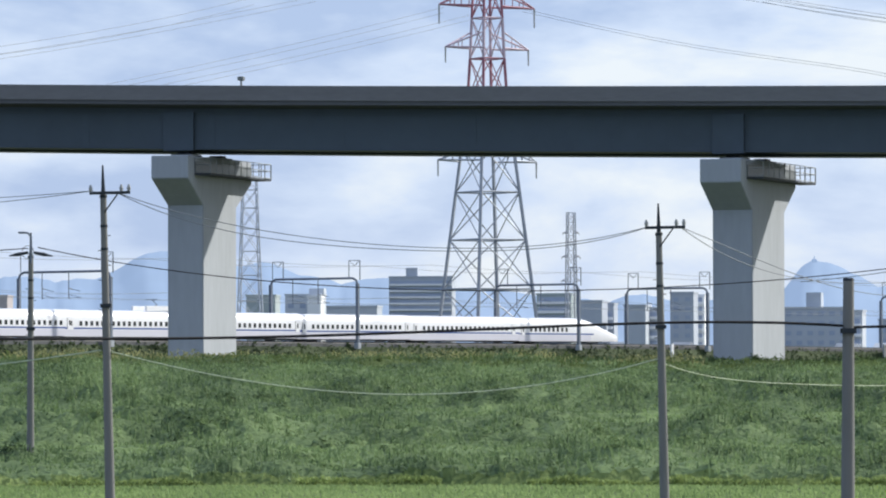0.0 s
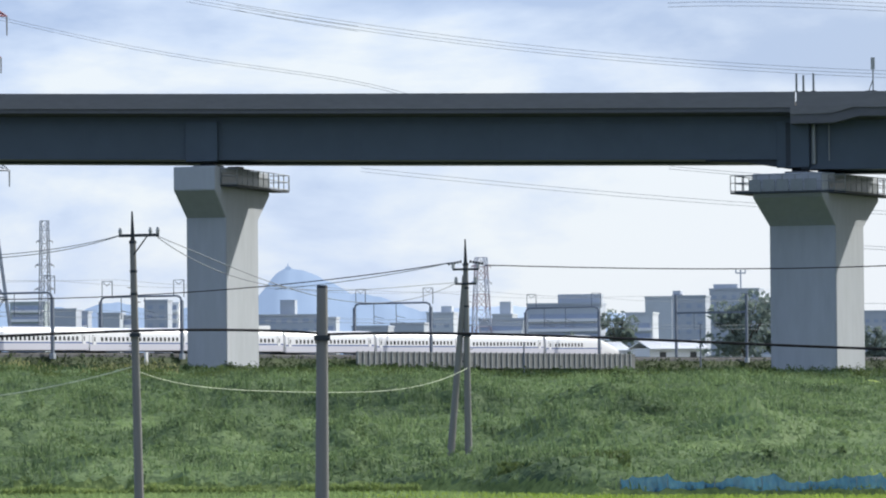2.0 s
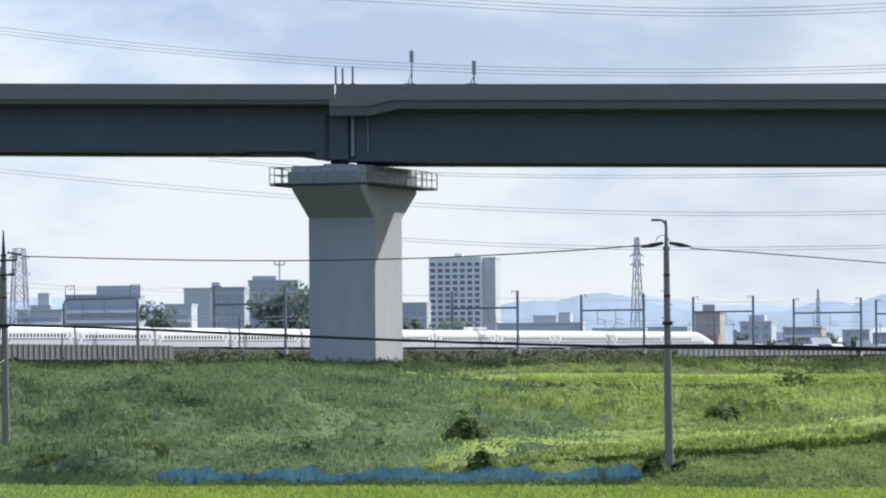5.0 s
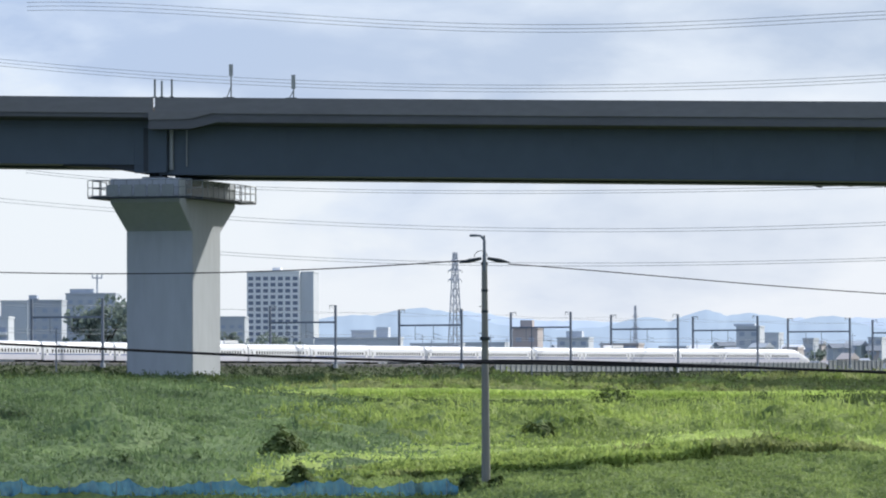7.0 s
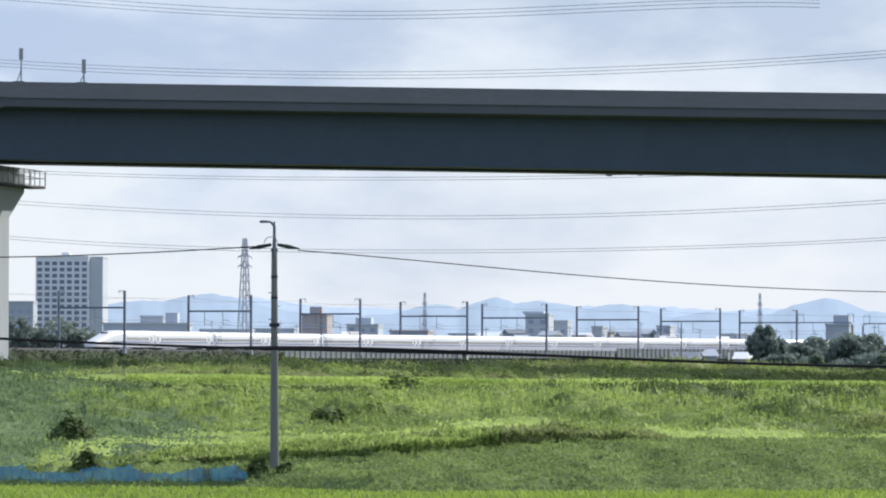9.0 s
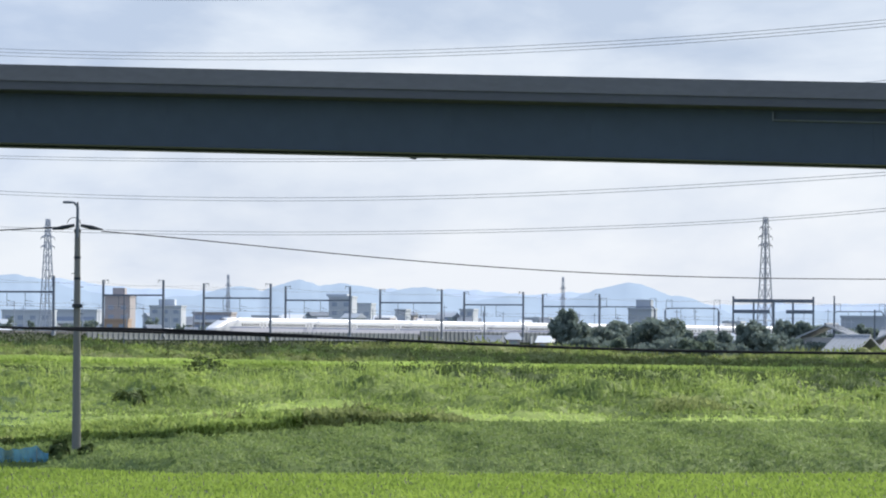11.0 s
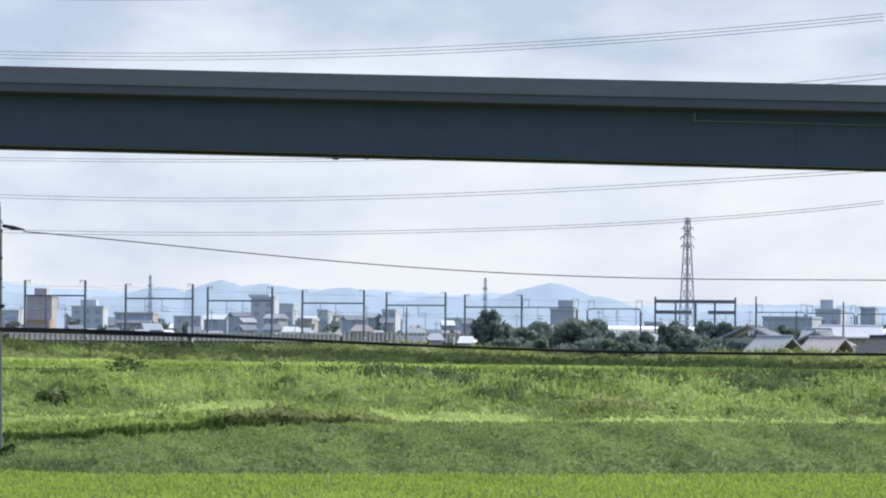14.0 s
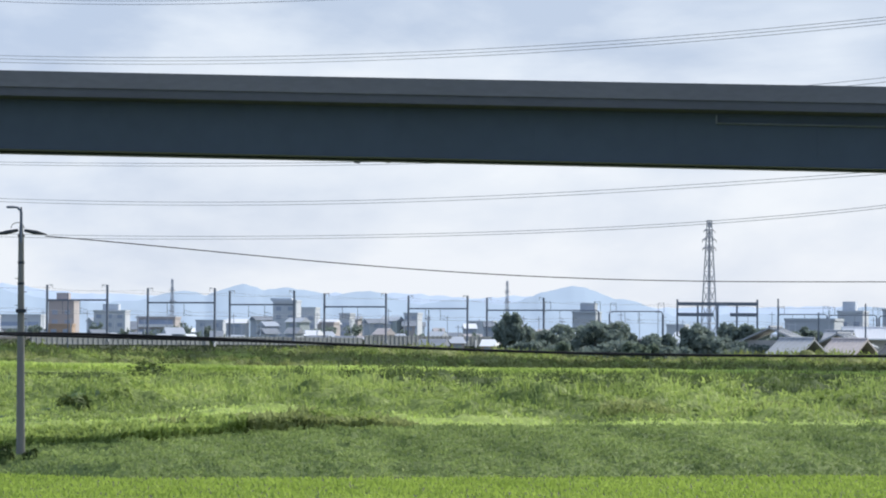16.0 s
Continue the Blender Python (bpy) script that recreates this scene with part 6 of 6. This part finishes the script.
def leaf_mass(name, b, d, tall, size, mat, label, rise=0.55, on=None):
    """Weeds as small leaves: up to the given height over the ground, or over the mass of growth."""
    n = len(b)
    r = np.random.default_rng(n)
    lift = tall * r.uniform(0.05, 1.0, n) ** rise if on is None else on + tall * r.uniform(-0.35, 1.0, n)
    p = np.stack([d * np.sin(b / 1000), d * np.cos(b / 1000), land(b, d) + lift], -1)
    ax = r.normal(size=(n, 3)) * np.array((0.6, 0.6, 1.0)) + np.array((0, 0, 0.5))
    ax /= np.linalg.norm(ax, axis=1)[:, None]
    bx = np.cross(ax, r.normal(size=(n, 3)))
    bx /= np.linalg.norm(bx, axis=1)[:, None]
    s = (size * r.uniform(0.6, 1.6, n))[:, None]
    v = np.stack([p - ax * s, p + bx * s * 0.45, p + ax * s, p - bx * s * 0.45], 1).reshape(-1, 3)
    return tagged(soup(name, v, np.arange(n * 4).reshape(-1, 4), mat), label, "weeds", kind="stuff")


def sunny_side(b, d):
    """Border of sunlit and cloud-shaded greens, drawn in clumps instead of leaf by leaf."""
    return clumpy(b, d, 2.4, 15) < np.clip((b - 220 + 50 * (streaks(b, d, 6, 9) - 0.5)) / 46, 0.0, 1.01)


KINDS = ("lush", "grass", "terrace", "mown", "bush", "olive", "level")


def kind_of(b, d):
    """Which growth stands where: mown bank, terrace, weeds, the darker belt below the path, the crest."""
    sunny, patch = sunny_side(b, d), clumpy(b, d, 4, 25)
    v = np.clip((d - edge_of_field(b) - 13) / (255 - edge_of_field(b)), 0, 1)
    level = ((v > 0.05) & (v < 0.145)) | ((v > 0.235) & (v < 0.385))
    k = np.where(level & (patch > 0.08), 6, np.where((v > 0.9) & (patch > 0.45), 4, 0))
    # left of the border the greens are dulled to stand for cloud shade
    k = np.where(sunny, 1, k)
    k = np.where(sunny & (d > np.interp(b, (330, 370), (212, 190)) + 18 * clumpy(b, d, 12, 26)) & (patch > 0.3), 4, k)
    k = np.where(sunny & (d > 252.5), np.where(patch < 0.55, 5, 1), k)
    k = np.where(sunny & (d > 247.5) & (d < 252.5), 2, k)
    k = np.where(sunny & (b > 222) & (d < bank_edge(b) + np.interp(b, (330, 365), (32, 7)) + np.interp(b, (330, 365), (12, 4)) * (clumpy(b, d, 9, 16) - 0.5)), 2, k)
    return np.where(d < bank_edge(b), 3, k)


def build_growth():
    """The closed mass of weeds and grass, one rough sheet for each kind of growth."""
    r = np.random.default_rng(17)
    bs, ds = np.arange(-115, 486, 1.25), np.concatenate([np.arange(143, 200, 0.36), np.arange(200, 293, 0.5)])
    B, D = np.meshgrid(bs, ds)
    B, D = B + r.uniform(-0.4, 0.4, B.shape), D + r.uniform(-0.12, 0.12, D.shape)
    Z = land(B, D) + cover(B, D) + r.uniform(-0.05, 0.05, B.shape) * (D > bank_edge(B))
    co = np.stack([D * np.sin(B / 1000), D * np.cos(B / 1000), Z], -1).reshape(-1, 3)
    nb = len(bs)
    i, j = np.meshgrid(np.arange(nb - 1), np.arange(len(ds) - 1))
    k = (j * nb + i).ravel()
    quads = np.stack([k, k + 1, k + nb + 1, k + nb], -1)
    b, d = B.ravel()[k], D.ravel()[k]
    kind = np.where(d > edge_of_field(b) - 0.5, kind_of(b, d), -1)
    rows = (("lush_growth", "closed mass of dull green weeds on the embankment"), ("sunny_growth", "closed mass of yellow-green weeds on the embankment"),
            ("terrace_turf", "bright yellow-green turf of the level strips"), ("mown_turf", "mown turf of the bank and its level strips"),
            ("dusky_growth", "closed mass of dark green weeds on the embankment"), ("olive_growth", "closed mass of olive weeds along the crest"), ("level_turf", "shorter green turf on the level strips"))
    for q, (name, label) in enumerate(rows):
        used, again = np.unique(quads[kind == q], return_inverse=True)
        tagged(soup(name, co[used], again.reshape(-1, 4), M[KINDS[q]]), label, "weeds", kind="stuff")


build_growth()
LEAVES = (("lush_weeds", "dull green rank weeds on the embankment"), ("sunny_weeds", "yellow-green rank weeds on the embankment"), ("terrace_grass", "bright yellow-green grass on the level strips"),
          ("mown_grass", "mown green grass on the bank"), ("dusky_weeds", "dark green rank weeds on the embankment"), ("olive_weeds", "olive rank weeds along the crest"), ("level_grass", "shorter green grass on the level strips"))
b, d = scatter(300000, -115, 485, 143, 291)
keep = (d > edge_of_field(b)) & ((d > bank_edge(b)) | (rng.random(len(b)) < 0.9))
b, d = b[keep], d[keep]
on, kind, reach = cover(b, d), kind_of(b, d), np.where(d > bank_edge(b), 0.08 + 0.22 * growth(b, d), 0.10)
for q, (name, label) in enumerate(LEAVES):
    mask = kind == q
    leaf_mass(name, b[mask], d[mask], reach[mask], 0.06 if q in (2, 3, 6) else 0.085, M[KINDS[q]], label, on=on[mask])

b, d = scatter(230000, 195, 485, 143, 180)
keep = (d > edge_of_field(b)) & (d < bank_edge(b) + 0.3)
b, d = b[keep], d[keep]
leaf_mass("bank_grass", b, d, 0.05 + 0.12 * clumpy(b, d, 1.6, 3), 0.055, M["mown"], "short mown grass on the lower bank", on=cover(b, d))

BLADES = (("lush_grass", "tall dull green grass among the weeds"), ("sunny_grass", "tall yellow-green grass among the weeds"), None, None,
          ("dusky_grass", "tall dark green grass among the weeds"), ("olive_grass", "tall olive grass along the crest"), None)
b, d = scatter(170000, -115, 485, 150, 290)
keep = (d > bank_edge(b)) & (clumpy(b, d, 6, 4) > 0.3) & (rng.random(len(b)) < np.clip(growth(b, d) * 1.2, 0.1, 1))
b, d = b[keep], d[keep]
tall = 0.15 + growth(b, d) * rng.uniform(0.15, 0.65, len(b))
on, kind = 0.75 * cover(b, d), kind_of(b, d)
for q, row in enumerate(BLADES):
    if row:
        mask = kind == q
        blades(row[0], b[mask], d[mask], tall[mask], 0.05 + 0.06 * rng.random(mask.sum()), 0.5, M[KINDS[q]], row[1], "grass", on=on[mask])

# straw-coloured seed heads along the crest
b, d = scatter(9000, -115, 58, 268, 288)
keep = clumpy(b, d, 12, 12) > 0.55
leaf_mass("straw_weeds", b[keep], d[keep], 0.6 + 0.6 * clumpy(b[keep], d[keep], 4, 13), 0.09, M["straw"], "straw-coloured seeding weeds on the crest", rise=0.35)

b, d = scatter(170000, -115, 485, 116, 170)
keep = d < edge_of_field(b)
b, d = b[keep], d[keep]
young = rng.random(len(b)) < np.clip((b - 90) / 60, 0, 1)
for mask, mat, label in ((young, "rice", "bright green rice plants in the field"), (~young, "pale_rice", "pale green rice plants in the field")):
    blades("rice_plants", b[mask], d[mask], 0.10 + 0.07 * rng.random(mask.sum()), 0.05 + 0.03 * rng.random(mask.sum()), 0.8, M[mat], label, "rice")


def weeds(name, spots, mat, label, leaf=0.11, per=90):
    """Broad-leaved weeds and shrubs as one mass of small leaves: bearing, distance, width, height."""
    r = np.random.default_rng(len(spots))
    V = []
    bs, ds = np.array(spots, float)[:, 0], np.array(spots, float)[:, 1]
    feet = land(bs, ds) + 0.45 * cover(bs, ds)
    for (b, d, w, h), foot in zip(spots, feet):
        n = int(per * w)
        u = r.normal(size=(n, 3))
        u /= np.linalg.norm(u, axis=1)[:, None]
        u[:, 2] = np.abs(u[:, 2])
        lump = 0.75 + 0.25 * np.sin(u[:, 0] * 5 + d) * np.cos(u[:, 1] * 4 + b)
        p = np.array(site(b, d, float(foot))) + u * (r.uniform(0.45, 1, n) ** 0.5 * lump)[:, None] * np.array((w / 2, w / 2, h))
        face = u + r.normal(size=(n, 3)) * 0.32 + np.array((0.25, 0.2, 0.35))
        ax = np.cross(face, r.normal(size=(n, 3)))
        ax /= np.linalg.norm(ax, axis=1)[:, None]
        bx = np.cross(face, ax)
        bx /= np.linalg.norm(bx, axis=1)[:, None]
        s = leaf * r.uniform(0.6, 1.5, n)[:, None]
        V.append(np.stack([p - ax * s, p + bx * s * 0.5, p + ax * s, p - bx * s * 0.5], 1).reshape(-1, 3))
    V = np.concatenate(V)
    return tagged(soup(name, V, np.arange(len(V)).reshape(-1, 4), mat), label, "weeds", kind="stuff")


# dark fringe of taller growth along the top of the mown bank
b, d = rng.uniform(225, 358, 30000), rng.uniform(0, 1, 30000) ** 1.5
d = bank_edge(b) + 3 * d
tall = (0.75 + 0.4 * clumpy(b, d, 4, 71)) * np.interp(b, (230, 250, 290, 330, 346, 358), (0.3, 0.55, 0.7, 0.9, 0.75, 0.2)) * rng.uniform(0.8, 1.1, len(b))
dull = clumpy(b, d, 5, 72) < np.interp(b, (295, 330), (0.12, 0.85))
for mask, mat, label in ((dull, "olive", "fringe of tall olive grass above the mown bank"), (~dull, "grass", "fringe of tall green grass above the mown bank")):
    leaf_mass("bank_fringe", b[mask], d[mask], tall[mask], 0.10, M[mat], label, rise=0.7)
b, d = rng.uniform(395, 482, 4500), rng.uniform(0, 1, 4500) ** 1.5
d = bank_edge(b) + 14 + 2.6 * d
leaf_mass("weed_fringe", b, d, 0.7 * clumpy(b, d, 6, 41) + 0.3, 0.10, M["olive"], "dark fringe of weeds on the terrace")

# dark hedge by the strain pole, and pale weeds on the field's edge
b, d = rng.uniform(128, 157, 5000), rng.uniform(158, 162, 5000)
leaf_mass("hedge_weeds", b, d, 0.45 + 0.5 * clumpy(b, d, 5, 51), 0.10, M["bush"], "dark low hedge of weeds at the foot of the slope", rise=0.4)
b = rng.uniform(-112, 135, 16000)
b = b[clumpy(b, 160 + 0 * b, 7, 52) > 0.45]
d = edge_of_field(b) + rng.uniform(-0.5, 1.5, len(b))
leaf_mass("edge_weeds", b, d, 0.10 + 0.25 * clumpy(b, d, 3, 53), 0.08, M["mown"], "pale green weeds along the rice field's edge")

# pale verge of a path below the crest
b = rng.uniform(235, 482, 26000)
d = 250.5 + rng.uniform(-1.8, 1.8, len(b))
leaf_mass("path_verge", b, d, 0.36 + 0.1 * clumpy(b, d, 8, 61), 0.08, M["terrace"], "pale grass verge along a path below the crest", rise=0.3)

# scrub on the side of the railway embankment
n = 80000
s = rng.uniform(-150, 950, n)
o = rng.uniform(6.55, 12.5, n)
grid = np.arange(-160, 961, 10.0)
at = [rail_at(float(q)) for q in grid]
px, py, pz = (np.interp(s, grid, [a[0][k] for a in at]) for k in range(3))
qx, qy = (np.interp(s, grid, [a[2][k] for a in at]) for k in range(2))
p = np.stack([px + qx * o, py + qy * o, pz + np.interp(o, (6.5, 6.6, 7.6, 11, 15), (-0.75, -0.8, -2.7, -4.6, -9)) + rng.uniform(-0.1, 0.55, n)], -1)
ax = rng.normal(size=(n, 3))
ax /= np.linalg.norm(ax, axis=1)[:, None]
bx = np.cross(ax, rng.normal(size=(n, 3)))
bx /= np.linalg.norm(bx, axis=1)[:, None]
size = rng.uniform(0.15, 0.4, n)[:, None]
tagged(soup("line_scrub", np.stack([p - ax * size, p + bx * size * 0.5, p + ax * size, p - bx * size * 0.5], 1).reshape(-1, 3), np.arange(n * 4).reshape(-1, 4), M["scrub"]), "dark scrub along the railway embankment", "scrub", kind="stuff")

# bushy clumps: many sizes, thick on the upper slope, sparse on the low terrace
b, d = scatter(3600, -112, 480, 160, 289)
tall = growth(b, d)
thick = rng.random(len(b)) < np.clip((tall - 0.42) * 1.3, 0.02, 0.9)
ok = (d > bank_edge(b) + 1.0) & thick
b, d, tall = b[ok], d[ok], tall[ok]
wide = rng.uniform(0.7, 2.3, len(b)) * np.where(rng.random(len(b)) < 0.12, 1.5, 1.0)
rise = np.clip(tall * rng.uniform(0.75, 1.35, len(b)), 0.3, 1.7)
kind = kind_of(b, d)
for q, name, label in ((1, "sunny_bushes", "yellow-green bushy weeds on the slope"), (0, "lush_bushes", "dull green bushy weeds on the slope"), (4, "dusky_bushes", "dark green bushy weeds on the slope"), (5, "olive_bushes", "olive bushy weeds along the crest")):
    mask = kind == q
    weeds(name, list(zip(b[mask].tolist(), d[mask].tolist(), wide[mask].tolist(), rise[mask].tolist())), M[KINDS[q]], label, leaf=0.10, per=75)
# a belt of darker bushes below the path
b, d = scatter(1300, 232, 482, 216, 241)
ok = clumpy(b, d, 9, 77) > 0.3
b, d = b[ok], d[ok]
weeds("belt_bushes", list(zip(b.tolist(), d.tolist(), rng.uniform(0.8, 2.4, len(b)).tolist(), rng.uniform(0.3, 0.7, len(b)).tolist())), M["bush"], "belt of darker bushy weeds below the path", leaf=0.10, per=80)
# dark tufts standing up along the crest
b, d = scatter(420, -114, 238, 276, 289)
ok = clumpy(b, d, 8, 78) > 0.42
b, d = b[ok], d[ok]
weeds("crest_tufts", list(zip(b.tolist(), d.tolist(), rng.uniform(0.8, 2.6, len(b)).tolist(), rng.uniform(0.4, 1.15, len(b)).tolist())), M["bush"], "dark tufts of weeds along the crest", leaf=0.10, per=110)
# paler bushes between the path and the crest
b, d = scatter(900, 228, 482, 256, 284)
weeds("crest_bushes", list(zip(b.tolist(), d.tolist(), rng.uniform(0.7, 2.0, len(b)).tolist(), rng.uniform(0.35, 0.95, len(b)).tolist())), M["olive"], "olive bushy weeds between the path and the crest", leaf=0.10, per=80)
# single dark shrubs that stand out
for b, d, w, h in ((279.5, 190, 2.2, 1.0), (223.0, 175, 2.4, 1.6), (226.5, 153, 1.4, 1.2), (264.2, 150.5, 1.1, 0.75), (270.0, 150.0, 0.8, 0.55), (296.0, 225, 3.2, 1.7)):
    s = thing("shrub", pose(0, 0, 0), "dark green shrub on the grassy slope", "shrub", group="shrubs")
    k = weeds("leaves", [(b, d, w, h)], M["bush"], "leaves", per=350)
    k.parent = s
    del k["category"], k["kind"]


# ---- blue netting fence by the field ----
def build_net():
    f = thing("net_fence", pose(0, 0, 0), "sagging blue netting fence on thin posts", "fence")
    bs = np.arange(155, 263, 2.6)
    post = None
    last = None
    for k, b in enumerate(bs):
        d = float(edge_of_field(b)) + 0.6
        p = site(float(b), d, float(land(b, d)))
        tall = 0.52 + 0.04 * math.sin(k * 2.1) + 0.11 * math.sin(k * 0.7) + (0.12 if k % 9 == 4 else 0.0)
        m = pose(*p)
        if k % 4:
            pass
        elif post is None:
            post = part("post", rods(((0, 0, -0.2), (0, 0, 0.62), 0.014)), M["rail"], f)
            post.matrix_local = m
        else:
            share(post, f, m)
        if last:
            bm = bmesh.new()
            n = 7
            grid = []
            for j in range(n + 1):
                q = last[0].lerp(p, j / n)
                sag = 0.06 * math.sin(math.pi * j / n) * (1 + 0.5 * math.sin(k * 1.7))
                h = last[1] + (tall - last[1]) * j / n - sag
                grid.append([bm.verts.new(q + Vector((0, 0.010 * math.sin(j * 1.3 + i * 1.1 + k), 0.02 + h * i / 3))) for i in range(4)])
            for j in range(n):
                for i in range(3):
                    bm.faces.new((grid[j][i], grid[j + 1][i], grid[j + 1][i + 1], grid[j][i + 1]))
            bmesh.ops.solidify(bm, geom=list(bm.faces), thickness=0.012)
            part("net_panel", bm, M["tarp"], f)
        last = (p, tall)


build_net()


# ---- what moves ----
SPEED = 74.2          # train, metres a second
TRUCK_SPEED = 20.5
TRUCK_S = deck_s(204.9)   # where the truck is at 3.4 s


def motions():
    times = np.arange(0, 16.01, 0.5)
    for k, car in enumerate(CARS):
        rows = []
        for t in times:
            s = SPEED * float(t) - 15.7 - 25.0 * k
            a, b = rail_at(s - 8.75)[0], rail_at(s + 8.75)[0]
            n = rail_at(s)[2]
            mid = (a + b) / 2 + n * 2.1
            rows.append((float(t), pose(*mid, 0, 0, math.degrees(math.atan2(b.y - a.y, b.x - a.x)))))
        walk(car, rows)
    rows = []
    for t in times:
        s = TRUCK_S - TRUCK_SPEED * (float(t) - 3.4)
        p, along, n = deck_at(s)
        q = p + n * 3.2
        rows.append((float(t), pose(q.x, q.y, q.z - 0.74, 0, -math.degrees(math.asin(along.z)), math.degrees(math.atan2(along.y, along.x)))))
    walk(TRUCK, rows)


motions()
